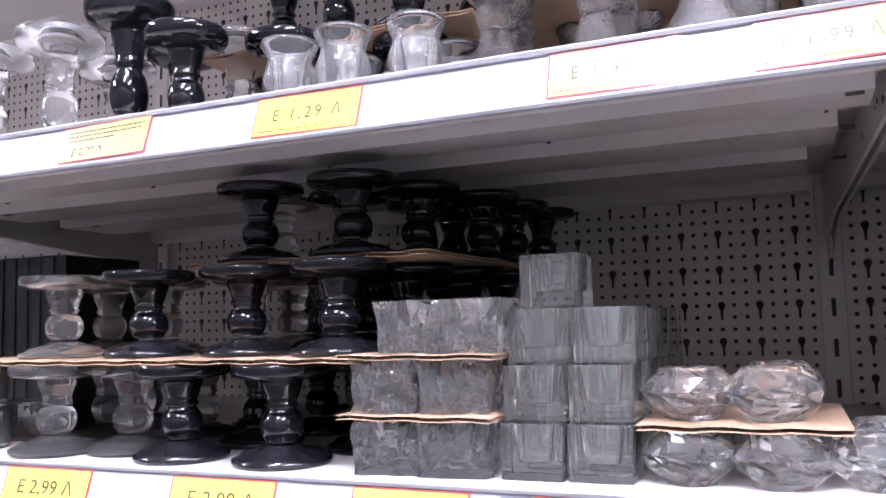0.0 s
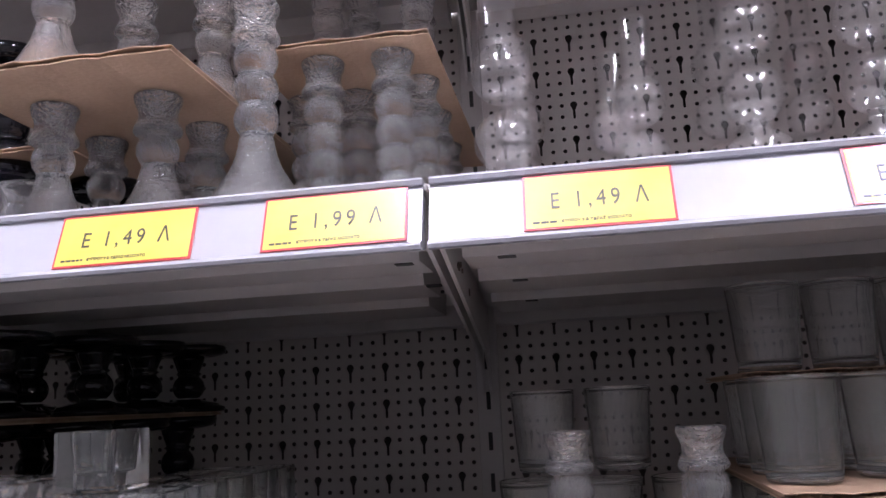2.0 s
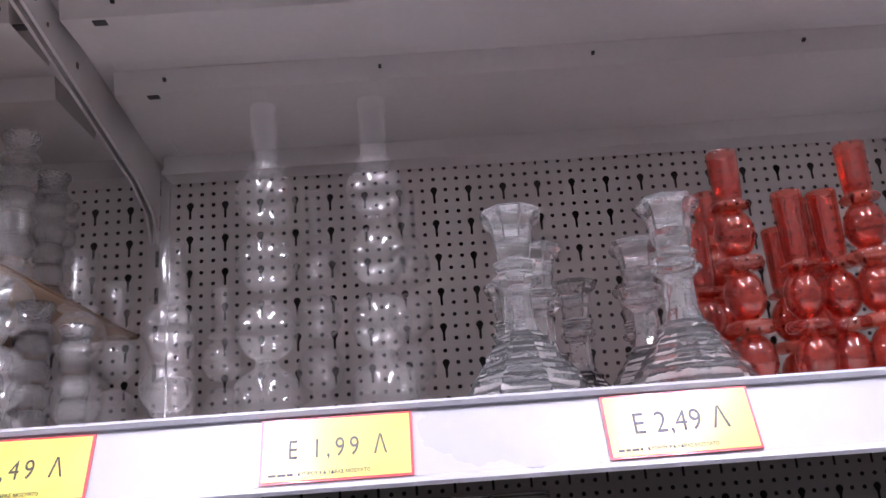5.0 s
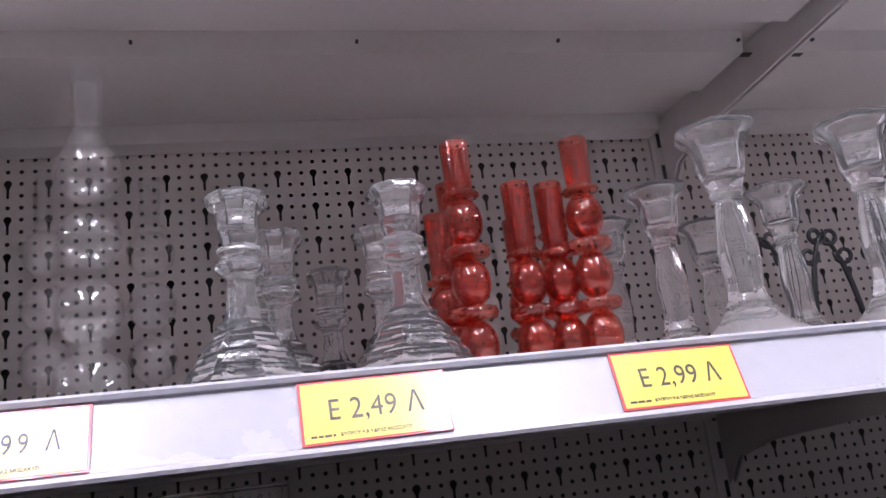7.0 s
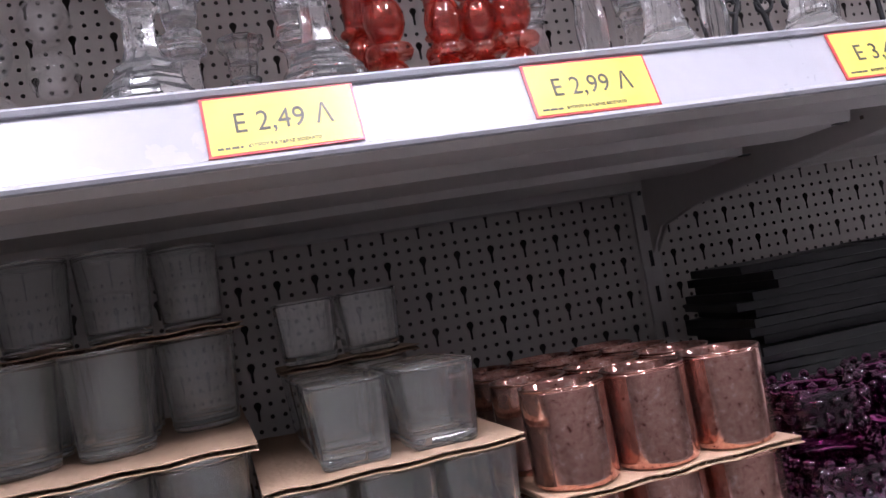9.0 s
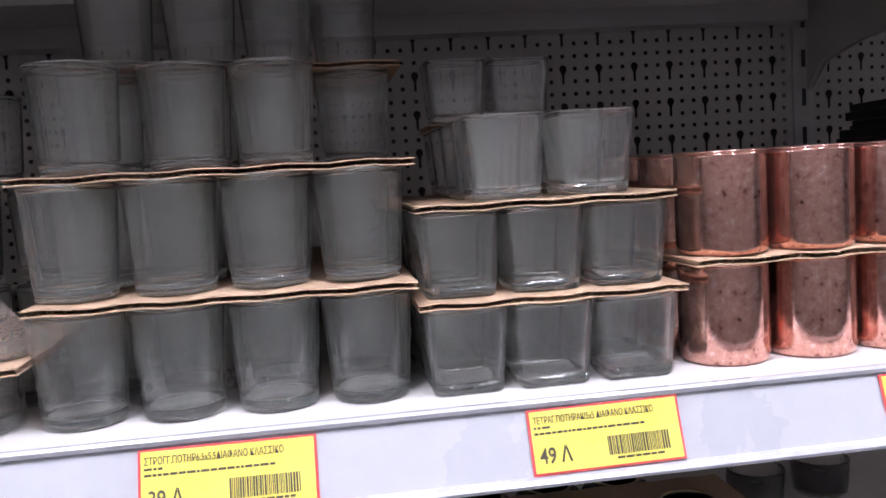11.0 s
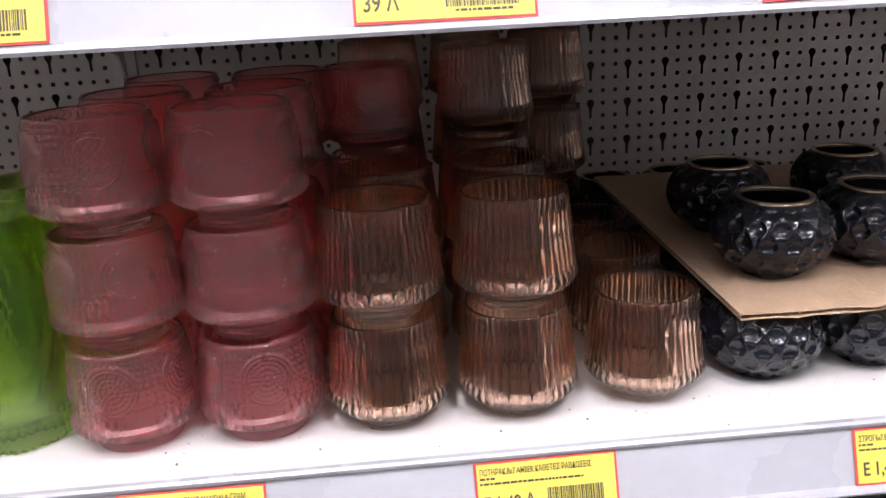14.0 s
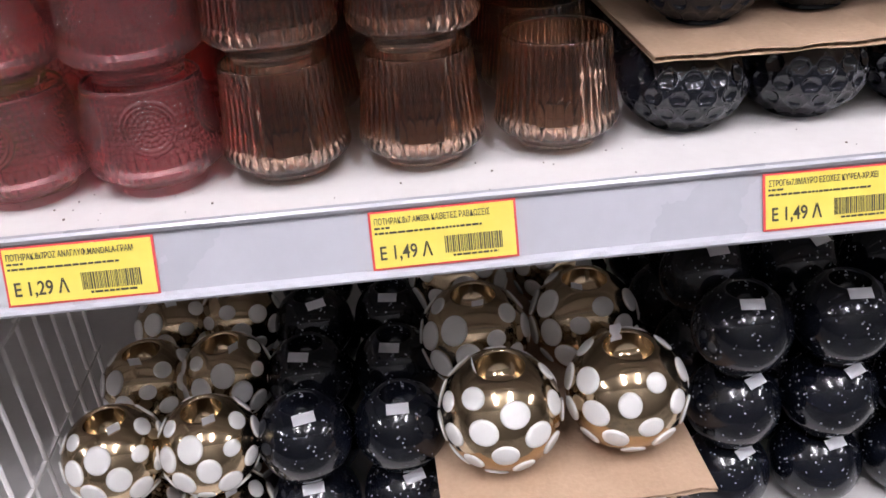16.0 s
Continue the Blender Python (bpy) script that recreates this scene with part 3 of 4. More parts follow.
def column_stick(h=0.145, label="clear pressed glass candlestick with octagonal stepped foot"):
    t = thing("candlestick", label, "candlestick", "octagonal pressed glass candlesticks")
    k = 0.965 * h / 0.136
    pr = [(0, 0), (0.046, 0), (0.046, 0.005), (0.0425, 0.0095), (0.0418, 0.0125), (0.0375, 0.018), (0.0368, 0.021), (0.0320, 0.0255), (0.0312, 0.0285), (0.0270, 0.033), (0.0262, 0.036), (0.0225, 0.040), (0.0185, 0.045), (0.0195, 0.048), (0.0135, 0.052), (0.0105, 0.060), (0.0098, 0.078),
          (0.0115, 0.082), (0.0165, 0.085), (0.0175, 0.088), (0.0135, 0.091), (0.0135, 0.094), (0.0155, 0.0965), (0.0150, 0.099), (0.0115, 0.1015), (0.0135, 0.108), (0.0150, 0.118), (0.0155, 0.123),
          (0.0205, 0.127), (0.0225, 0.131), (0.0215, 0.134), (0.0195, 0.136), (0.0135, 0.131), (0.0115, 0.114), (0, 0.113)]
    pr = [(r, z * k) for r, z in pr]
    turned([("foot", pr[:15]), ("stem", pr[14:18]), ("knop", pr[17:25]), ("cup", pr[24:])], MOULDED, t, 32, faceted(8), False)
    return t


def waisted_stick(h=0.164, s=0.94):
    """A tall hand-pressed candlestick with a flaring cup and an undulating stem."""
    t = thing("candlestick", "tall clear glass candlestick with flared cup and wide foot", "candlestick", "tall flared glass candlesticks")
    pr = spline([(0, 0), (0.046, 0.0), (0.047, 0.003), (0.042, 0.008), (0.027, 0.018), (0.0175, 0.030), (0.0130, 0.045), (0.0138, 0.060), (0.0148, 0.075), (0.0130, 0.092), (0.0108, 0.105), (0.0105, 0.113), (0.0130, 0.118),
                 (0.0120, 0.122), (0.0165, 0.132), (0.0190, 0.145), (0.0200, 0.156), (0.0270, 0.164), (0.0305, 0.168), (0.0300, 0.1715), (0.0260, 0.171)], 3)
    pr += [(0.0165, 0.165), (0.0135, 0.150), (0.0125, 0.136), (0, 0.135)]
    def shape(a, r, z, i):
        return r * (1 + 0.045 * math.cos(6 * a + z * 25))
    pr = [(r * s, z * h / 0.172) for r, z in pr]
    turned([("foot", pr[:16]), ("stem", pr[15:37]), ("cup", pr[36:])], CLEAR, t, 48, shape)
    return t


def rounded_square(a, p=5.0):
    return 1.0 / (abs(math.cos(a)) ** p + abs(math.sin(a)) ** p) ** (1 / p)


def ice_block(w=0.052, h=0.040, label="chunky clear glass tealight block like rough ice", seed=0):
    t = thing("tealight_block", label, "candle holder", "rough ice-like glass blocks")
    bm = bmesh.new()
    bmesh.ops.create_cube(bm, size=1)
    bmesh.ops.subdivide_edges(bm, edges=bm.edges[:], cuts=5, use_grid_fill=True)
    for v in bm.verts:
        v.co = Vector((v.co.x * w, v.co.y * w, (v.co.z + 0.5) * h))
        q = noise.noise_vector(v.co * 75 + Vector((seed * 7.3, 1, 2)))
        top = abs(v.co.z - h) < 1e-4 or v.co.z < 1e-4
        v.co += Vector((q.x, q.y, 0.0 if top else q.z * 0.4)) * 0.0048
        rr = math.hypot(v.co.x, v.co.y)
        if v.co.z > h * 0.99 and rr < 0.017:
            v.co.z -= 0.02
    bmesh.ops.triangulate(bm, faces=bm.faces[:])
    part("body", bm, ICE, t, smooth=False)
    return t


def cube_block(w=0.0455, h=0.0395):
    t = thing("tealight_block", "square clear glass tealight block with tapered well", "candle holder", "square glass tealight blocks")
    half = w / 2 / 0.985
    pr = [(0, 0.0), (half * 0.97, 0.0), (half, 0.0012), (half, h - 0.0012), (half * 0.97, h), (0.0165, h), (0.0158, h - 0.001), (0.0125, 0.0125), (0.0115, 0.0115), (0, 0.0115)]
    def shape(a, r, z, i):
        return r * rounded_square(a, 16 if i < 5 else 5)
    part("body", lathe(pr, 64, shape), GREENISH, t, smooth=False)
    return t


def rock_block(w=0.07, h=0.036, seed=0):
    t = thing("tealight_block", "faceted clear crystal tealight block cut like a gem", "candle holder", "gem-cut glass blocks")
    n = 9
    bm = bmesh.new()
    rng = random.Random(seed)
    rings = []
    for z, r in ((0.0, 0.27), (0.3, 0.42), (0.55, 0.5), (0.8, 0.4), (1.0, 0.30), (0.97, 0.22), (0.55, 0.2)):
        ring = []
        for k in range(n):
            a = 2 * math.pi * (k + 0.5 * (z in (0.3, 0.8))) / n
            q = w * r * rng.uniform(0.92, 1.08)
            ring.append(bm.verts.new((q * math.cos(a), q * math.sin(a) * 0.85, h * z if z in (0, 1) else h * z * rng.uniform(0.94, 1.05))))
        rings.append(ring)
    for a, b in zip(rings, rings[1:]):
        for k in range(n):
            j = (k + 1) % n
            bm.faces.new((a[k], a[j], b[k])), bm.faces.new((a[j], b[j], b[k]))
    bm.faces.new(rings[0][::-1]), bm.faces.new(rings[-1])
    bmesh.ops.recalc_face_normals(bm, faces=bm.faces)
    part("body", bm, ICE, t, smooth=False)
    return t


def firm(pr, d=0.0012):
    """Holds long straight runs of a profile flat right up to their ends."""
    out = [pr[0]]
    for (r0, z0), (r1, z1) in zip(pr, pr[1:]):
        n = math.hypot(r1 - r0, z1 - z0)
        if n > 5 * d:
            for f in (d / n, 0.5, 1 - d / n):
                out.append((r0 + (r1 - r0) * f, z0 + (z1 - z0) * f))
        out.append((r1, z1))
    return out


def round_glass():
    t = thing("drinking_glass", "clear round tapered glass tumbler with thick base", "glass", "round glasses stacked on cardboard")
    pr = [(0.0214, 0.0076), (0.0228, 0.0078), (0.0262, 0.0605), (0.0260, 0.0615), (0.0252, 0.0613), (0.0240, 0.05), (0.0214, 0.0105), (0.0210, 0.0085), (0.0214, 0.0076)]
    part("wall", lathe(firm(pr), 48), WALL_GLASS, t)
    part("rim", lathe([(0.0263, 0.0618), (0.0267, 0.0632), (0.0262, 0.0644), (0.0254, 0.0640), (0.0252, 0.0626), (0.0263, 0.0618)], 40), GREENISH, t, "rounded glass rim")
    part("base", lathe([(0, 0.0006), (0.0203, 0.0), (0.0221, 0.0015), (0.0227, 0.0073), (0.0205, 0.0074), (0.019, 0.0070), (0, 0.0066)], 48), GREENISH, t, "thick clear glass base")
    return t


def square_glass():
    t = thing("square_glass", "small square clear glass cup with thick base", "glass", "square glass cups stacked on cardboard")
    pr = [(0.0200, 0.0072), (0.0213, 0.0074), (0.0244, 0.0475), (0.0243, 0.0480), (0.0226, 0.0480), (0.0220, 0.047), (0.0193, 0.010), (0.0196, 0.0080), (0.0200, 0.0072)]
    def shape(a, r, z, i):
        return r * rounded_square(a, 9)
    part("wall", lathe(firm(pr), 64, shape), WALL_GLASS, t)
    part("base", lathe([(0, 0.0004), (0.0195, 0.0), (0.0207, 0.0015), (0.0212, 0.0068), (0.0190, 0.0069), (0.0175, 0.0062), (0, 0.0060)], 64, shape), GREENISH, t, "thick green-tinged glass base")
    rim = lathe([(0.0246, 0.0488), (0.0240, 0.0500), (0.0226, 0.0498), (0.0222, 0.0488), (0.0236, 0.0482)], 64, shape)
    part("rim", rim, GREENISH, t, "polished glass rim")
    return t


def rose_cup():
    t = thing("votive_cup", "rose gold mercury glass votive cup, speckled", "candle holder", "rose gold cups stacked on cardboard")
    pr = [(0, 0.0), (0.0250, 0.0), (0.0272, 0.002), (0.0276, 0.005), (0.0276, 0.0595), (0.0274, 0.0615), (0.0262, 0.0622), (0.0252, 0.061), (0.0248, 0.03), (0.0245, 0.006), (0, 0.005)]
    part("body", lathe(pr[:10] + [(0.0245, 0.0065)] + pr[10:], 40), ROSE, t)
    part("rim", lathe([(0.0250, 0.0612), (0.0276, 0.0612), (0.0279, 0.0622), (0.0272, 0.0631), (0.0256, 0.0631), (0.0250, 0.0612)], 40), ROSE, t, "bright polished rose rim")
    return t


def beaded_bowl(mat, label, group):
    """A small bowl covered with rows of upright beads."""
    t = thing("votive_bowl", label, "candle holder", group)
    part("body", lathe(spline([(0, 0), (0.022, 0.0), (0.030, 0.010), (0.034, 0.028), (0.032, 0.040), (0.030, 0.040), (0.030, 0.028), (0.024, 0.012), (0, 0.008)], 2), 28), mat, t)
    bead = None
    for row, (r, z, n) in enumerate(((0.031, 0.012, 16), (0.034, 0.022, 18), (0.035, 0.032, 18), (0.033, 0.043, 16))):
        for k in range(n):
            a = 2 * math.pi * (k + 0.5 * (row % 2)) / n
            if bead is None:
                bm = bmesh.new()
                bmesh.ops.create_icosphere(bm, subdivisions=1, radius=0.0042)
                o = part("bead", bm, mat, t)
                bead = o.data
            else:
                o = piece("bead", bead, mat, t)
            o.location = (r * math.cos(a), r * math.sin(a), z)
    return t


def mandala_tumbler(n, rows):
    t = thing("tumbler", "pink glass tumbler with raised mandala pattern", "glass", "pink mandala tumblers in stacks")
    foot = spline([(0, 0.0), (0.0245, 0.0), (0.0265, 0.002), (0.0285, 0.008), (0.0355, 0.0125)], 3)
    pr = spline([(0.0355, 0.0125), (0.0395, 0.0155), (0.0405, 0.018)], 3)[:-1]
    pr += [(0.0405 - 0.0055 * (i / rows) ** 0.9, 0.018 + 0.050 * i / rows) for i in range(rows + 1)]
    outer = len(pr)
    pr += firm([(0.0342, 0.0695), (0.0330, 0.0690), (0.0340, 0.05), (0.0375, 0.022), (0.034, 0.0165)])
    pr.append(pr[0])

    def shape(a, r, z, i):
        if i >= outer or z < 0.013:
            return r
        if z < 0.030:
            return r + 0.0009 * math.cos(46 * a) * min(1, (0.030 - z) / 0.006)
        if z > 0.0655:
            return r + 0.0004
        w = 2 * math.pi / 5
        u, v = ((a % w) - w / 2) * r, z - 0.0475
        d, g = math.hypot(u, v), math.atan2(v, u)
        out = 0.0
        for ring in (0.0152, 0.0128):
            out += 0.0024 * math.exp(-((d - ring) / 0.0008) ** 2)
        for ring, count, size in ((0.0100, 22, 0.0009), (0.0070, 16, 0.0008), (0.0036, 8, 0.0008)):
            h = g * count / (2 * math.pi)
            du = (h - round(h)) * 2 * math.pi / count * ring
            out += 0.0020 * math.exp(-((du / size) ** 2 + ((d - ring) / size) ** 2))
        out += 0.0020 * math.exp(-(d / 0.0012) ** 2)
        if d > 0.0168:
            p = 0.0042
            out += 0.0011 * math.exp(-(((u / p - round(u / p)) ** 2 + (v / p - round(v / p)) ** 2) * p * p) / 0.0009 ** 2)
        return r + out
    part("body", lathe(pr, n, shape), PINK, t, "pink glass wall with raised mandala medallions")
    part("foot", lathe(foot + [(0.034, 0.0150), (0.024, 0.0100), (0, 0.009)], 48), PINK, t, "plain pale pink glass foot")
    return t


def ribbed_tumbler():
    t = thing("tumbler", "smoky amber glass tumbler with vertical ribs", "glass", "amber ribbed tumblers in stacks")
    foot = spline([(0, 0.0), (0.0225, 0.0), (0.0245, 0.002), (0.0275, 0.007), (0.0335, 0.0115)], 3)
    pr = spline([(0.0335, 0.0115), (0.0375, 0.015), (0.0392, 0.019)], 3)[:-1]
    pr += [(0.0393 - 0.0062 * (i / 12) ** 0.85, 0.019 + 0.053 * i / 12) for i in range(13)]
    outer = len(pr)
    pr += firm([(0.0328, 0.0735), (0.0316, 0.0730), (0.0322, 0.05), (0.0355, 0.024), (0.0320, 0.0155)])
    pr.append(pr[0])

    def shape(a, r, z, i):
        if i >= outer:
            return r - 0.0003 * math.cos(46 * a) * (z > 0.02)
        k = min(1, max(0, (z - 0.0115) / 0.004))
        f = (a * 46 / (2 * math.pi)) % 1.0
        return r + k * 0.0024 * (math.sqrt(max(0.0, 1 - (2 * f - 1) ** 2)) - 0.6)
    part("body", lathe(pr, 322, shape), AMBER, t, "amber glass wall with vertical ribs")
    part("foot", lathe(foot + [(0.0318, 0.0142), (0.024, 0.0100), (0, 0.009)], 48), AMBER_FOOT, t, "smooth pale amber glass foot")
    return t


def dimpled_bowl():
    t = thing("bowl", "black ceramic bowl with honeycomb dimples and gold rim", "bowl", "black dimpled bowls with gold rims")
    pr = [(0, 0.0), (0.019, 0.0), (0.021, 0.001)]
    pr += [(0.0405 * math.cos(b) ** 0.9, 0.0305 + 0.031 * math.sin(b)) for b in [radians(-72 + 124 * i / 50) for i in range(51)]]
    outer = len(pr)
    zt = pr[-1][1]
    rt = pr[-1][0]
    pr += [(rt - 0.0028, zt + 0.0006), (rt - 0.0035, zt - 0.003), (0.0360, 0.034), (0.030, 0.014), (0, 0.007)]
    def shape(a, r, z, i):
        if i >= outer or z < 0.004 or z > 0.052:
            return r
        row = round((z - 0.0085) / 0.0108)
        v = z - 0.0085 - row * 0.0108
        w = 2 * math.pi / 16
        u = ((a + w / 2 * (row % 2)) % w - w / 2) * r
        d = math.hypot(u, v * 1.12)
        bowl = -0.0016 * max(0.0, 1 - (d / 0.0062) ** 2)
        return r + 0.0017 * math.exp(-((d - 0.0062) / 0.0013) ** 2) + bowl
    part("body", lathe(pr, 216, shape), BLACK_GLAZE, t)
    part("rim", lathe([(rt - 0.0034, zt - 0.0005), (rt - 0.0034, zt + 0.0011), (rt + 0.0004, zt + 0.0011), (rt + 0.0008, zt - 0.0004), (rt + 0.0006, zt - 0.0012)], 48), GOLD, t, "thin gold painted rim")
    return t


def globe_profile(r=0.05, mouth=0.024):
    b1 = math.acos(mouth / r)
    pr = [(0, 0.002), (0.018, 0.002)] + [(r * math.cos(b), r + r * math.sin(b)) for b in [-1.2 + (b1 + 1.2) * i / 22 for i in range(23)]]
    top = pr[-1][1]
    return pr + [(mouth - 0.002, top + 0.0006), (mouth - 0.003, top - 0.002), (mouth - 0.003, top - 0.022), (0, top - 0.023)]


def dotted_globe(r=0.048, n=32, words="gold glass globe candle holder with white dots"):
    t = thing("globe_holder", words, "candle holder", "gold globes with white dots")
    part("body", lathe(globe_profile(r, r * 0.46), 40), GOLD, t)
    bm = lathe([(0, 0.0008), (0.0085, 0.0006), (0.0108, 0.0), (0.0115, -0.0014), (0, -0.0016)], 18)
    dot = None
    rng = random.Random(4)
    for k in range(n):
        z = 0.78 - 1.62 * (k + 0.5) / n
        a = k * 2.39996
        d = Vector((math.sqrt(1 - z * z) * math.cos(a), math.sqrt(1 - z * z) * math.sin(a), z))
        if dot is None:
            o = part("dot", bm, ENAMEL, t, "raised white enamel dot")
            dot = o.data
        else:
            o = piece("dot", dot, ENAMEL, t, "raised white enamel dot")
        s = rng.uniform(0.72, 1.10) * r / 0.048
        o.matrix_basis = Matrix.Translation(Vector((0, 0, r)) + d * (r + 0.0002)) @ d.to_track_quat("Z", "Y").to_matrix().to_4x4() @ Matrix.Diagonal((s, s * rng.uniform(0.85, 1.15), 1, 1))
    part("sticker", box(-0.005, 0.005, -0.0003, 0.0003, 0, 0.014), PAPER, t, "small paper price sticker", smooth=False).matrix_basis = pose(0.0, 0.018, r * 1.74, -12, 0, 0)
    return t


def glitter_globe():
    t = thing("globe_holder", "black glittering globe candle holder with paper sticker", "candle holder", "black glitter globes")
    part("body", lathe(globe_profile(0.039, 0.018), 40), GLITTER, t)
    part("sticker", box(-0.009, 0.009, -0.0045, 0.0045, 0, 0.0004), PAPER, t, "small white paper sticker", smooth=False).matrix_basis = pose(0.002, -0.0205, 0.0735, 31, 0, 8)
    return t


def leaf_vase():
    """A green glass vase pressed into overlapping ribbed leaves."""
    t = thing("leaf_vase", "green glass vase pressed into ribbed leaf shapes", "vase", "green leaf vases")
    pr = spline([(0, 0), (0.026, 0.0), (0.034, 0.02), (0.040, 0.05), (0.040, 0.085), (0.033, 0.12), (0.030, 0.14), (0.032, 0.15)], 6)
    outer = len(pr)
    pr += [(0.030, 0.149), (0.028, 0.13), (0.034, 0.08), (0.028, 0.02), (0, 0.012)]
    def shape(a, r, z, i):
        if i >= outer:
            return r
        w = 2 * math.pi / 6
        u = abs((a % w) - w / 2) * r
        return r + 0.003 * max(0, 1 - u / 0.018) + 0.0009 * math.cos((z * 1.0 + u * 0.9) * 1400)
    part("body", lathe(pr, 140, shape), GREEN, t)
    return t


def tray_stack():
    t = thing("tray_stack", "untidy stack of black ridged plastic trays", "tray stack", "black tray stacks")
    me = None
    for k in range(19):
        if me is None:
            o = part("tray", box(-0.085, 0.085, -0.07, 0.07, 0, 0.009, 0.001), BLACK_PLASTIC, t, smooth=False)
            me = o.data
        else:
            o = piece("tray", me, BLACK_PLASTIC, t)
        o.matrix_basis = pose(random.uniform(-0.014, 0.014), random.uniform(-0.01, 0.01), k * 0.0091, 0, 0, random.uniform(-9, 9))
    return t


def scroll_stand(tall=0.125):
    """Black wrought wire bent into scrolls."""
    t = thing("wire_stand", "black wire candle stand with curled scrolls", "wire stand", "black wire stands")
    for s in (-1, 1):
        for h, w in ((tall, 0.03), (tall * 0.84, 0.019)):
            cu = bpy.data.curves.new("scroll", "CURVE")
            cu.dimensions, cu.bevel_depth, cu.bevel_resolution = "3D", 0.0022, 2
            sp = cu.splines.new("POLY")
            pts = [(s * 0.004, 0, 0)] + [(s * (0.004 + w * (i / 10) ** 1.4), 0, h * math.sin(i / 10 * 1.57)) for i in range(1, 11)]
            cx, cz = s * (0.004 + w - 0.010), h - 0.002
            pts += [(cx + s * (0.010 - i * 0.0005) * math.cos(i * 0.5), 0, cz - (0.010 - i * 0.0005) * math.sin(i * 0.5)) for i in range(1, 13)]
            sp.points.add(len(pts) - 1)
            for p, c in zip(sp.points, pts):
                p.co = (*c, 1)
            tmp = bpy.data.objects.new("scroll", cu)
            scene.collection.objects.link(tmp)
            bpy.context.view_layer.update()
            me = bpy.data.meshes.new_from_object(tmp.evaluated_get(bpy.context.evaluated_depsgraph_get()))
            bpy.data.objects.remove(tmp)
            piece("scroll", me, BLACK_PLASTIC, t, smooth=True)
    part("foot", lathe([(0, 0), (0.03, 0), (0.03, 0.003), (0, 0.004)], 24), BLACK_PLASTIC, t)
    return t


ZA, ZB, ZC, ZD = (LEVELS[k][0] for k in "ABCD")

# ---- upper shelf, first bay ----
BLK, CLR = "black turned glass candle stands", "clear turned glass candle stands"
tall_black = pedestal(BLACK, "tall glossy black glass candle stand", BLK, 0.87, 0.150, 0.05)
tall_clear = pedestal(CLEAR, "tall clear glass candle stand with wide plate", CLR, 0.87, 0.132, 0.05)
scatter(tall_clear, [(-0.776, 0.095, ZA), (-0.885, 0.10, ZA), (-0.80, 0.20, ZA), (-0.62, 0.19, ZA)])
scatter(tall_black, [(-0.687, 0.10, ZA), (-0.72, 0.22, ZA), (-0.555, 0.335, ZA), (-0.465, 0.345, ZA)])
low_black = pedestal(BLACK, "low glossy black glass candle stand", BLK, 0.80, 0.106, 0.049)
scatter(low_black, [(-0.607, 0.09, ZA), (-0.535, 0.150, ZA), (-0.62, 0.28, ZA), (-0.515, 0.24, ZA), (-0.67, 0.38, ZA), (-0.40, 0.44, ZA), (-0.52, 0.44, ZA), (-0.428, 0.215, ZA), (-0.375, 0.29, ZA),
                    (-0.60, 0.245, ZA + 0.1105), (-0.515, 0.222, ZA + 0.1105), (-0.430, 0.215, ZA + 0.1105), (-0.385, 0.285, ZA + 0.1105)])
cardboard(-0.66, -0.345, 0.172, 0.288, ZA + 0.1062, 0)
scatter(jar_holder(), [(-0.467, 0.055, ZA), (-0.412, 0.05, ZA), (-0.349, 0.055, ZA), (-0.442, 0.125, ZA), (-0.383, 0.13, ZA), (-0.345, 0.13, ZA)])
PEB = "pebbled glass candlesticks"
short = pebbled(1, "short pebbled clear glass candlestick", PEB, 0.034, 0.0150, 0.0525)
quad = pebbled(4, "pebbled clear glass candlestick of four stacked balls", PEB, 0.024, 0.0155, 0.027)
tall = pebbled(3, "tall pebbled clear glass candlestick on a flared foot", PEB, 0.040, 0.0155, 0.0635)
SHEET_A, SHEET_B = ZA + 0.1049, ZA + 0.1450
on_a, on_b = SHEET_A + 0.0043, SHEET_B + 0.0043
scatter(short, [(-0.293, 0.083, ZA), (-0.212, 0.084, ZA), (-0.300, 0.163, ZA), (-0.208, 0.155, ZA), (-0.27, 0.25, ZA), (-0.20, 0.25, ZA), (-0.27, 0.36, ZA),
                (-0.285, 0.065, on_a), (-0.265, 0.145, on_a), (-0.200, 0.150, on_a), (-0.24, 0.24, on_a), (-0.30, 0.27, on_a)])
scatter(tall, [(-0.133, 0.072, ZA)])
scatter(quad, [(-0.108, 0.148, ZA), (-0.052, 0.148, ZA), (-0.100, 0.222, ZA), (-0.042, 0.206, ZA), (-0.145, 0.222, ZA), (-0.10, 0.30, ZA), (-0.045, 0.29, ZA), (-0.15, 0.31, ZA), (-0.10, 0.39, ZA), (-0.05, 0.39, ZA),
               (-0.135, 0.255, on_b), (-0.051, 0.255, on_b), (-0.122, 0.34, on_b), (-0.065, 0.35, on_b), (-0.09, 0.43, on_b)])
cardboard(-0.338, -0.166, 0.014, 0.42, SHEET_A, 0.0, "brown corrugated cardboard sheet laid across candlestick tops")
cardboard(-0.162, -0.019, 0.118, 0.48, SHEET_B, 0.0, "brown corrugated cardboard sheet laid across candlestick tops")

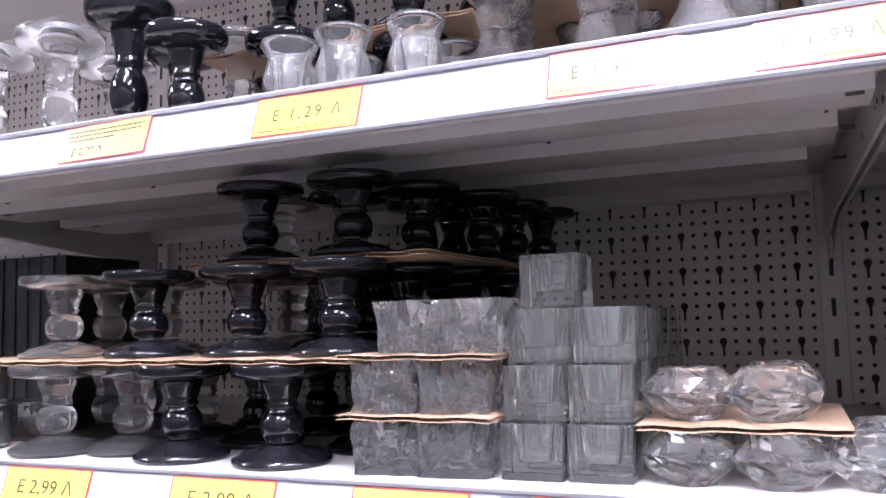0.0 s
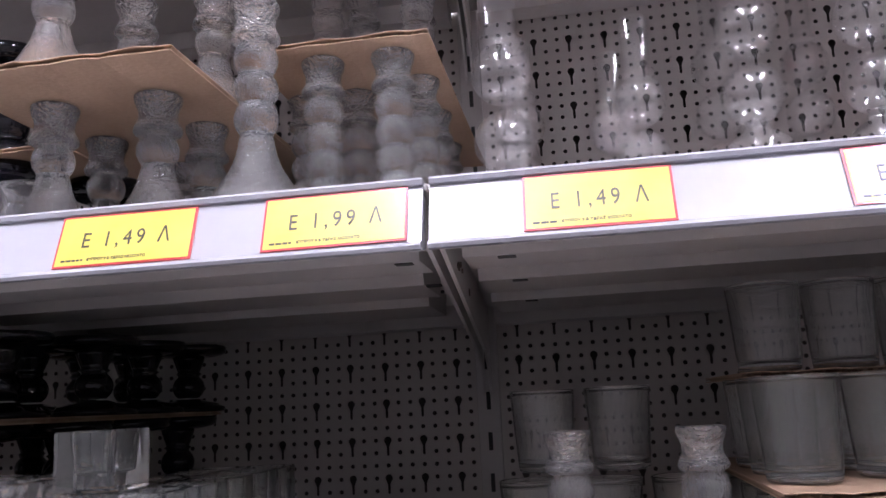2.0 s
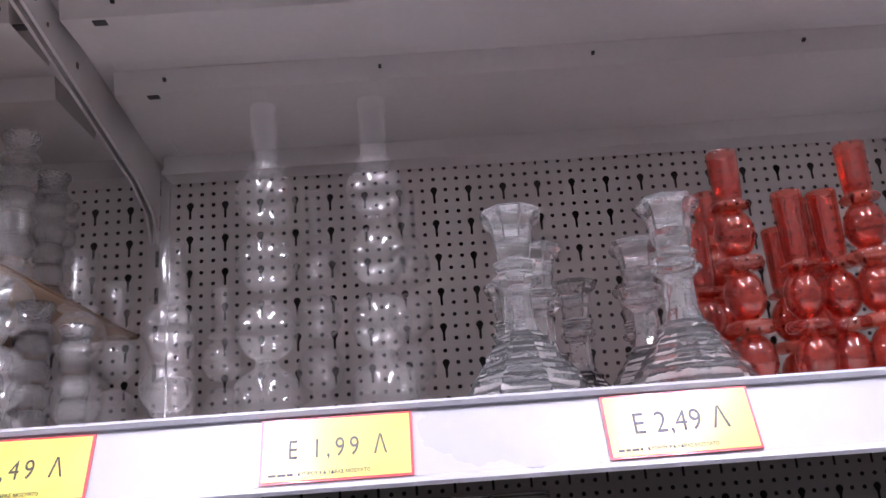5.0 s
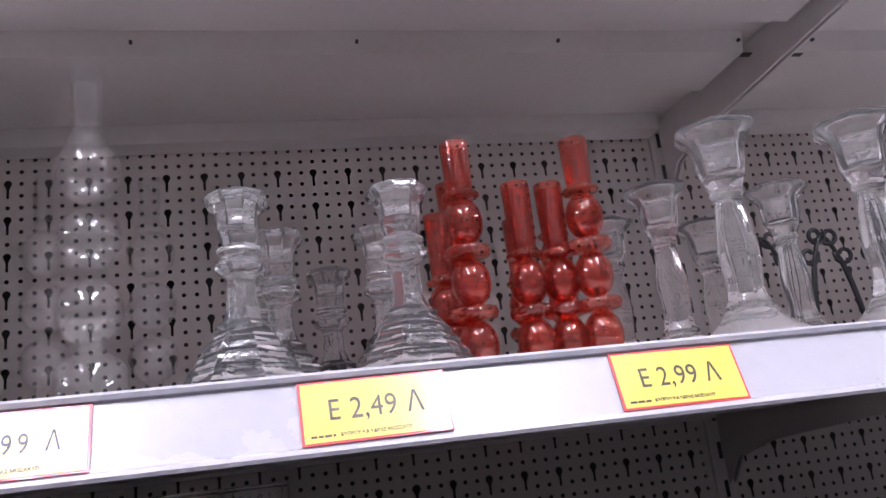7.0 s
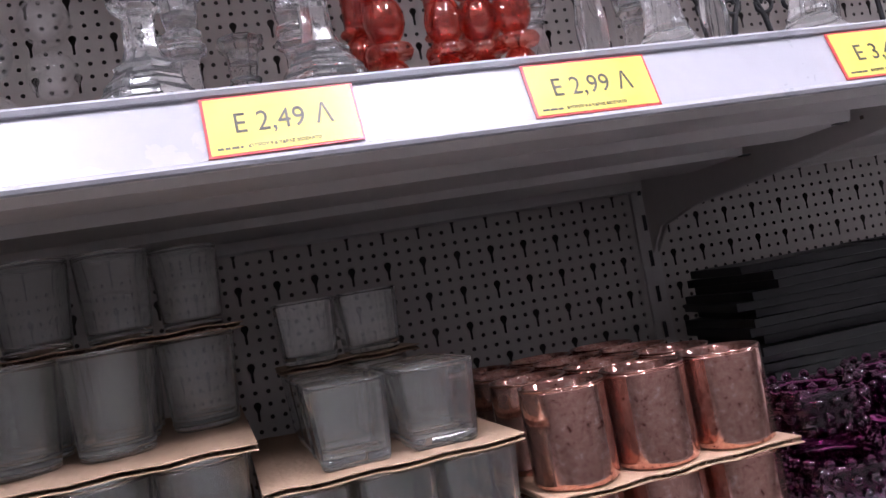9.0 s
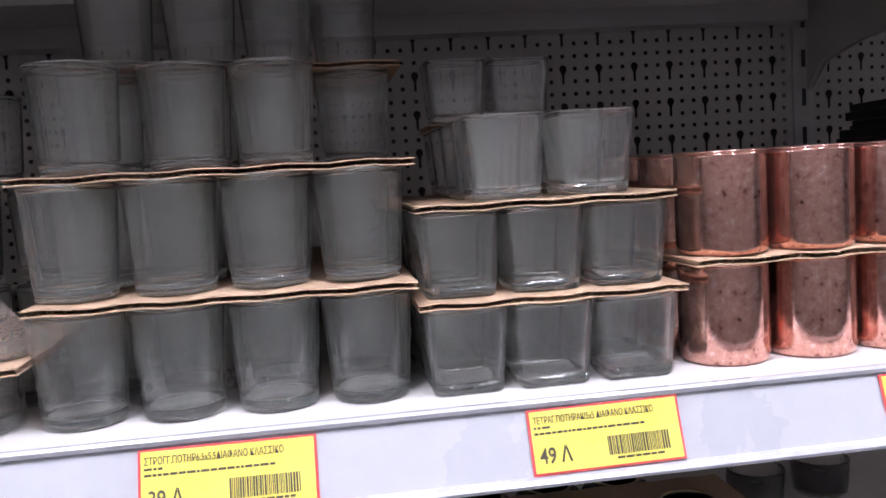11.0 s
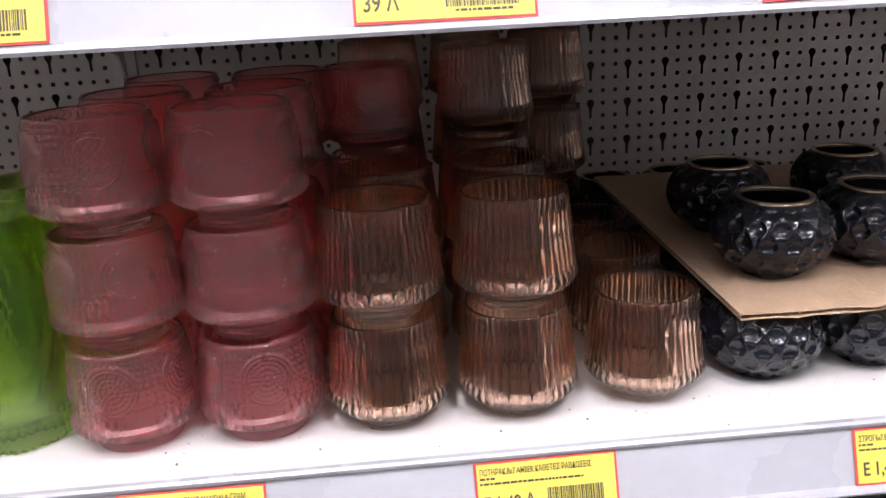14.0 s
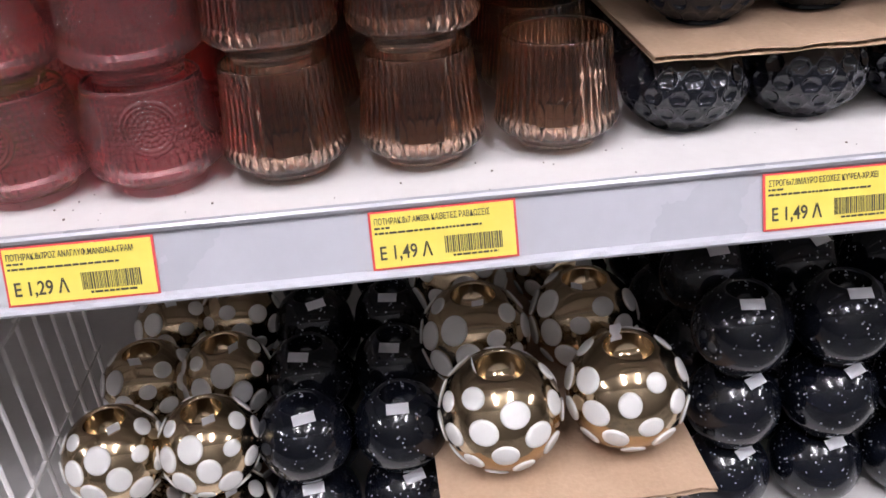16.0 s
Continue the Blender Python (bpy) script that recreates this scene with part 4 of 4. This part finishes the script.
# ---- upper shelf, second bay ----
BUB = "blown bubble candle holders"
dbl = bubble([0.041, 0.0875], 0.0205, 0.0118, 0.154, BLOWN, "clear blown glass candle holder of two bubbles", BUB)
scatter(dbl, [(0.037, 0.072, ZA), (0.040, 0.182, ZA), (0.032, 0.28, ZA)])
dbs = bubble([0.036, 0.076], 0.0185, 0.0092, 0.137, BLOWN, "small clear blown glass holder of two bubbles", BUB, foot=0.016)
scatter(dbs, [(0.128, 0.12, ZA), (0.112, 0.18, ZA), (0.13, 0.26, ZA)])
tri = bubble([0.066, 0.112, 0.158], 0.0208, 0.0092, 0.2275, BLOWN, "tall clear blown glass holder of three bubbles", BUB, foot=0.022)
scatter(tri, [(0.199, 0.10, ZA), (0.275, 0.10, ZA), (0.21, 0.28, ZA), (0.29, 0.3, ZA)])
scatter(column_stick(), [(0.367, 0.107, ZA), (0.476, 0.104, ZA), (0.394, 0.20, ZA), (0.477, 0.205, ZA), (0.445, 0.33, ZA), (0.38, 0.32, ZA), (0.51, 0.36, ZA)])
RDS = "coral red blown candle holders"
reds = bubble([0.026, 0.071, 0.116], 0.0142, 0.0100, 0.178, RED, "coral red glass candle holder of bubbles and discs", RDS, True, 0.015, True, 1.3)
redl = bubble([0.026, 0.071], 0.0142, 0.0098, 0.148, RED, "shorter coral red glass candle holder", RDS, True, 0.015, True, 1.3)
scatter(reds, [(0.526, 0.12, ZA), (0.620, 0.12, ZA), (0.541, 0.21, ZA), (0.64, 0.24, ZA)])
scatter(redl, [(0.572, 0.13, ZA), (0.600, 0.135, ZA), (0.525, 0.20, ZA), (0.60, 0.225, ZA)])
scatter(waisted_stick(), [(0.712, 0.075, ZA), (0.828, 0.07, ZA), (0.945, 0.08, ZA)])
scatter(waisted_stick(0.145, 0.82), [(0.697, 0.15, ZA), (0.815, 0.16, ZA), (0.925, 0.16, ZA), (0.69, 0.24, ZA), (0.80, 0.26, ZA)])
scatter(scroll_stand(), [(0.888, 0.25, ZA), (0.955, 0.25, ZA), (1.02, 0.27, ZA)], 10)
scatter(scroll_stand(0.205), [(1.085, 0.25, ZA)], 10)

# ---- second shelf, first bay ----
F1 = FIRST_B[0]
T2, T3 = F1 + 0.0875, F1 + 0.1720
scatter(pedestal(BLACK, "glossy black glass pillar candle stand with wide plate", BLK, 0.84, 0.083, 0.05), [(-0.587, 0.062, F1), (-0.483, 0.062, F1), (-0.57, 0.155, F1), (-0.445, 0.15, F1), (-0.47, 0.24, F1), (-0.40, 0.33, F1), (-0.44, 0.42, F1), (-0.56, 0.25, F1), (-0.37, 0.24, F1), (-0.65, 0.28, F1), (-0.52, 0.34, F1), (-0.61, 0.42, F1), (-0.52, 0.44, F1)])
scatter(pedestal(BLACK, "glossy black glass candle stand on a cardboard sheet", BLK, 0.84, 0.080, 0.05), [(-0.646, 0.085, T2), (-0.540, 0.092, T2), (-0.440, 0.085, T2), (-0.505, 0.17, T2), (-0.42, 0.18, T2), (-0.40, 0.27, T2), (-0.50, 0.27, T2), (-0.39, 0.36, T2), (-0.38, 0.45, T2), (-0.47, 0.37, T2), (-0.565, 0.36, T2), (-0.56, 0.45, T2), (-0.65, 0.37, T2), (-0.47, 0.46, T2)])
scatter(pedestal(BLACK, "squat glossy black glass candle stand on top of a stack", BLK, 0.82, 0.074, 0.05), [(-0.548, 0.125, T3), (-0.445, 0.12, T3), (-0.50, 0.21, T3), (-0.42, 0.205, T3), (-0.46, 0.30, T3), (-0.385, 0.29, T3), (-0.38, 0.375, T3), (-0.37, 0.455, T3), (-0.46, 0.39, T3), (-0.455, 0.475, T3)])
scatter(pedestal(CLEAR, "clear glass pillar candle stand with wide plate", CLR, 0.84, 0.083, 0.05), [(-0.735, 0.060, F1), (-0.665, 0.085, F1), (-0.77, 0.16, F1), (-0.66, 0.18, F1), (-0.56, 0.335, F1), (-0.80, 0.25, F1)])
scatter(pedestal(CLEAR, "clear glass candle stand on a cardboard sheet", CLR, 0.84, 0.080, 0.05), [(-0.754, 0.085, T2), (-0.705, 0.175, T2), (-0.60, 0.185, T2), (-0.615, 0.28, T2), (-0.80, 0.19, T2)])
scatter(pedestal(CLEAR, "squat clear glass candle stand on top of a stack", CLR, 0.82, 0.074, 0.05), [(-0.585, 0.215, T3)])
cardboard(-0.88, -0.40, 0.022, 0.5, F1 + 0.0832, 0.6)
cardboard(-0.60, -0.355, 0.085, 0.5, T2 + 0.0802, -1.0, "brown corrugated cardboard sheet with torn lifted edge")
ice = [ice_block(seed=s) for s in (1, 2, 3)]
I2, I3 = F1 + 0.0448, F1 + 0.0896
cardboard(-0.412, -0.288, 0.03, 0.22, F1 + 0.0404, 0.5)
cardboard(-0.415, -0.285, 0.035, 0.22, I2 + 0.0404, -0.5)
for k, ob in enumerate(ice):
    scatter(ob, [((-0.376, 0.06, F1), (-0.322, 0.06, F1), (-0.378, 0.12, F1), (-0.322, 0.12, F1), (-0.378, 0.065, I2), (-0.323, 0.068, I2), (-0.378, 0.13, I2), (-0.32, 0.13, I2), (-0.357, 0.07, I3),
                  (-0.308, 0.07, I3), (-0.36, 0.13, I3), (-0.305, 0.13, I3))[i] for i in range(k, 12, 3)], 8)
cubes = [(-0.262, 0.063, F1), (-0.214, 0.066, F1), (-0.262, 0.073, F1 + 0.0405), (-0.214, 0.074, F1 + 0.0405), (-0.259, 0.08, F1 + 0.081), (-0.2115, 0.081, F1 + 0.081), (-0.252, 0.09, F1 + 0.1215)]
cubes += [(x, y, F1 + lv * 0.0405) for lv in range(3) for y in (0.128, 0.177, 0.226, 0.275) for x in (-0.259, -0.211)]
scatter(cube_block(), cubes, 2)
rocks = [rock_block(0.07, 0.036, s) for s in (3, 8)]
scatter(rocks[0], [(-0.157, 0.065, F1), (-0.155, 0.085, F1 + 0.0405), (-0.04, 0.075, F1), (-0.15, 0.15, F1)], 40)
scatter(rocks[1], [(-0.098, 0.065, F1), (-0.102, 0.085, F1 + 0.0405), (-0.09, 0.15, F1), (-0.03, 0.15, F1), (-0.10, 0.16, F1 + 0.0405)], 40)
cardboard(-0.188, -0.055, 0.045, 0.21, F1 + 0.0363, 1.0)


def ribbed_jar():
    t = thing("ribbed_jar", "small clear ribbed glass jar with pale rim", "glass jar", "ribbed glass jars")
    pr = [(0, 0), (0.030, 0), (0.032, 0.003), (0.033, 0.036), (0.0345, 0.040), (0.033, 0.042), (0.030, 0.040), (0.029, 0.006), (0, 0.005)]
    part("body", lathe(pr, 96, lambda a, r, z, i: r + 0.0009 * math.cos(32 * a) * (0.003 < z < 0.037) * (i < 5)), CLEAR, t)
    return t


scatter(ribbed_jar(), [(-0.845, 0.06, F1), (-0.925, 0.06, F1), (-0.85, 0.06, F1 + 0.0425), (-0.93, 0.065, F1 + 0.0425), (-0.85, 0.14, F1)])


def black_box():
    t = thing("black_box", "tall ribbed black plastic box on the shelf", "box", "black boxes")
    part("body", box(-0.05, 0.05, -0.06, 0.06, 0, 0.2, 0.003), BLACK_PLASTIC, t, smooth=False)
    for k in range(6):
        part("rib", box(-0.052 + k * 0.019, -0.042 + k * 0.019, -0.0615, -0.0595, 0.002, 0.198), BLACK_PLASTIC, t, smooth=False)
    return t


scatter(black_box(), [(-0.89, 0.22, F1), (-1.0, 0.22, F1)], 2)

# ---- second shelf, second bay ----
G1, G2, G3 = ZB, ZB + 0.0686, ZB + 0.1372
gx = [0.203, 0.257, 0.310, 0.363]
glasses = [(x, 0.068, G1) for x in gx] + [(x, 0.075, G2) for x in gx] + [(0.203, 0.105, G3), (0.262, 0.125, G3), (0.316, 0.125, G3), (0.368, 0.185, G3)]
glasses += [(x, y, z) for z in (G1, G2) for y in (0.125, 0.180, 0.236, 0.292) for x in gx if y < 0.2 or x < 0.34]
glasses += [(0.205, 0.163, G3), (0.26, 0.182, G3), (0.205, 0.22, G3), (0.315, 0.19, G3), (0.26, 0.24, G3), (0.314, 0.25, G3)]
glasses += [(0.21, 0.20, G3 + 0.0686), (0.265, 0.21, G3 + 0.0686), (0.318, 0.22, G3 + 0.0686), (0.368, 0.26, G3 + 0.0686)]
glasses += [(x, 0.225, z) for z in (G1, G2) for x in (0.03, 0.087, 0.146)] + [(0.04, 0.25, G3), (0.10, 0.25, G3)]
scatter(round_glass(), glasses, 90)
cardboard(0.182, 0.391, 0.042, 0.33, G1 + 0.0643, -0.3)
cardboard(0.178, 0.395, 0.05, 0.33, G2 + 0.0643, 0.3)
cardboard(0.182, 0.402, 0.16, 0.33, G3 + 0.0643, 0.3)
S1, S2, S3 = ZB, ZB + 0.0544, ZB + 0.1088
sx = [0.4175, 0.468, 0.519]
sq = [(x, 0.066, S1) for x in sx] + [(x, 0.075, S2) for x in sx] + [(0.450, 0.085, S3), (0.504, 0.085, S3)]
sq += [(x, y, z) for z in (S1, S2) for y in (0.121, 0.173, 0.225) for x in sx] + [(0.450, 0.137, S3), (0.504, 0.137, S3), (0.450, 0.19, S3), (0.452, 0.255, S3 + 0.0544), (0.503, 0.26, S3 + 0.0544), (0.452, 0.255, S3), (0.503, 0.26, S3)]
scatter(square_glass(), sq, 2.0)
cardboard(0.391, 0.549, 0.042, 0.26, S1 + 0.0502, 0.2)
cardboard(0.393, 0.547, 0.05, 0.28, S2 + 0.0502, -0.3)
cardboard(0.425, 0.535, 0.225, 0.29, S3 + 0.0502, -0.3)
R2 = ZB + 0.0668
scatter(rose_cup(), [(x, y, z) for z in (ZB, R2) for y in (0.075, 0.134, 0.193, 0.252) for x in (0.586, 0.644, 0.702)], 60)
cardboard(0.556, 0.735, 0.045, 0.30, ZB + 0.0624, 1.0)


def low_votive():
    t = thing("low_votive", "low clear round glass votive under a cardboard sheet", "glass", "low clear votives")
    pr = [(0, 0.0), (0.0245, 0.0), (0.0265, 0.002), (0.0275, 0.032), (0.0272, 0.0355), (0.026, 0.036), (0.0252, 0.034), (0.0235, 0.010), (0, 0.0085)]
    part("wall", lathe(pr, 36), TUMBLER, t)
    part("base", lathe([(0, 0.0006), (0.0238, 0.0006), (0.0250, 0.0025), (0.0245, 0.0065), (0, 0.0075)], 32), GREENISH, t, "thick clear glass base")
    return t


scatter(low_votive(), [(x, y, ZB) for y in (0.07, 0.13) for x in (0.028, 0.085, 0.143)], 90)
cardboard(-0.002, 0.181, 0.035, 0.19, ZB + 0.0363, 0.3)
scatter(pebbled(3, "pebbled clear glass candlestick with broad foot", PEB, 0.042, 0.0165, 0.052, 0.88), [(0.142, 0.085, ZB + 0.0405), (0.062, 0.09, ZB + 0.0405)])
scatter(beaded_bowl(PURPLE, "dark purple beaded glass votive bowl", "purple beaded bowls"), [(x, y, ZB) for y in (0.07, 0.145) for x in (0.775, 0.85, 0.925)] + [(0.78, 0.09, ZB + 0.048), (0.855, 0.09, ZB + 0.048)])
scatter(tray_stack(), [(0.985, 0.36, ZB), (1.18, 0.34, ZB)], 12)

# ---- third shelf, second bay ----
scatter(mandala_tumbler(360, 60), [(x + dx * k, y, ZC + 0.0702 * k) for k in range(3) for x, y, dx in ((0.080, 0.088, 0.0005), (0.162, 0.088, 0.0003))], 60)
pinks = [(x, y, ZC + 0.0702 * k) for k in range(3) for x, y in ((0.085, 0.175), (0.168, 0.175), (0.09, 0.265), (0.172, 0.265))] + [(0.242, 0.27, ZC + 0.0702 * k) for k in range(3)]
scatter(mandala_tumbler(160, 30), pinks, 60)
ambers = [(0.243, 0.085, ZC), (0.243, 0.085, ZC + 0.0742), (0.328, 0.086, ZC), (0.328, 0.086, ZC + 0.0742), (0.415, 0.092, ZC), (0.332, 0.18, ZC), (0.332, 0.18, ZC + 0.0742), (0.25, 0.175, ZC), (0.25, 0.175, ZC + 0.0742),
          (0.418, 0.18, ZC), (0.335, 0.27, ZC), (0.335, 0.27, ZC + 0.0742), (0.42, 0.27, ZC), (0.34, 0.36, ZC), (0.41, 0.40, ZC), (0.41, 0.40, ZC + 0.0742)]
ambers += [(x, y, ZC + 0.0742 * k) for k in range(3) for x, y in ((0.34, 0.45), (0.425, 0.48), (0.25, 0.36), (0.255, 0.45))] + [(0.335, 0.27, ZC + 0.1484), (0.41, 0.40, ZC + 0.1484), (0.34, 0.36, ZC + 0.0742)]
scatter(ribbed_tumbler(), ambers, 60)
BL2 = ZC + 0.0605
bowls = [(0.502, 0.105, ZC), (0.584, 0.11, ZC), (0.668, 0.115, ZC), (0.505, 0.19, ZC), (0.59, 0.2, ZC), (0.67, 0.2, ZC), (0.51, 0.28, ZC), (0.60, 0.30, ZC), (0.50, 0.38, ZC), (0.66, 0.36, ZC),
         (0.520, 0.135, BL2), (0.602, 0.148, BL2), (0.525, 0.245, BL2), (0.685, 0.15, BL2), (0.64, 0.26, BL2), (0.49, 0.47, ZC), (0.57, 0.48, ZC), (0.65, 0.48, ZC)]
scatter(dimpled_bowl(), bowls, 90)
cardboard(0.468, 0.75, 0.062, 0.45, ZC + 0.056, -0.6, "flat brown corrugated cardboard sheet under black bowls")
scatter(leaf_vase(), [(0.002, 0.10, ZC), (-0.005, 0.2, ZC)])
scatter(ribbed_jar(), [(0.83, 0.50, ZC), (0.92, 0.51, ZC)], 8)

# ---- bottom shelf, second bay ----
D2 = ZD + 0.1004
big = [(0.372, 0.09, ZD), (0.474, 0.092, ZD), (0.372, 0.092, D2), (0.474, 0.10, D2), (0.37, 0.195, ZD), (0.475, 0.2, ZD), (0.364, 0.195, D2), (0.464, 0.202, D2), (0.36, 0.298, D2), (0.462, 0.302, D2), (0.37, 0.30, ZD), (0.47, 0.302, ZD)]
scatter(dotted_globe(), big, 180)
small = [(x + dx * y, y, ZD + k * 0.0795) for k in range(2) for y in (0.12, 0.21, 0.30) for x, dx in ((0.047, 0.1), (0.133, 0.02))]
scatter(dotted_globe(0.041, 30, "small gold glass globe candle holder with white dots"), small, 180)
cardboard(0.318, 0.528, 0.03, 0.37, ZD + 0.0962, 0.8)
dark = [(x, y, ZD + k * 0.0755) for k in range(2) for y in (0.125, 0.207, 0.289, 0.371) for x in (0.212, 0.292)]
dark += [(x, y, ZD + k * 0.0755) for k in range(3) for y in (0.11, 0.192, 0.274, 0.356) for x in (0.568, 0.65, 0.732)]
scatter(glitter_globe(), dark, 20)


def wire_divider():
    t = thing("wire_divider", "white wire divider at the end of the shelf", "wire divider")
    for k in range(9):
        y = 0.03 + k * 0.03
        part("wire", lathe([(0, 0), (0.002, 0), (0.002, 0.24), (0, 0.24)], 8), PAINT, t).location = (0.0, y, ZD)
    for z in (0.02, 0.12, 0.235):
        part("cross_wire", box(-0.0015, 0.0015, 0.02, 0.28, ZD + z, ZD + z + 0.003), PAINT, t, smooth=False)
    t.location.x = 0.004
    return t


wire_divider()


# ---- dust and glass crumbs on the third shelf ----
def crumbs():
    rng = random.Random(11)
    bm = bmesh.new()
    for k in range(40):
        x, y, d = rng.uniform(0.05, 0.75), rng.uniform(0.025, 0.075), rng.uniform(0.0005, 0.0012)
        box(x, x + d, y, y + d * rng.uniform(0.6, 1.6), ZC, ZC + d * 0.6, 0, bm)
    tagged(part("crumbs", bm, SCUFF, smooth=False), "dark specks of dirt on the white shelf", "dirt", kind="stuff")


crumbs()
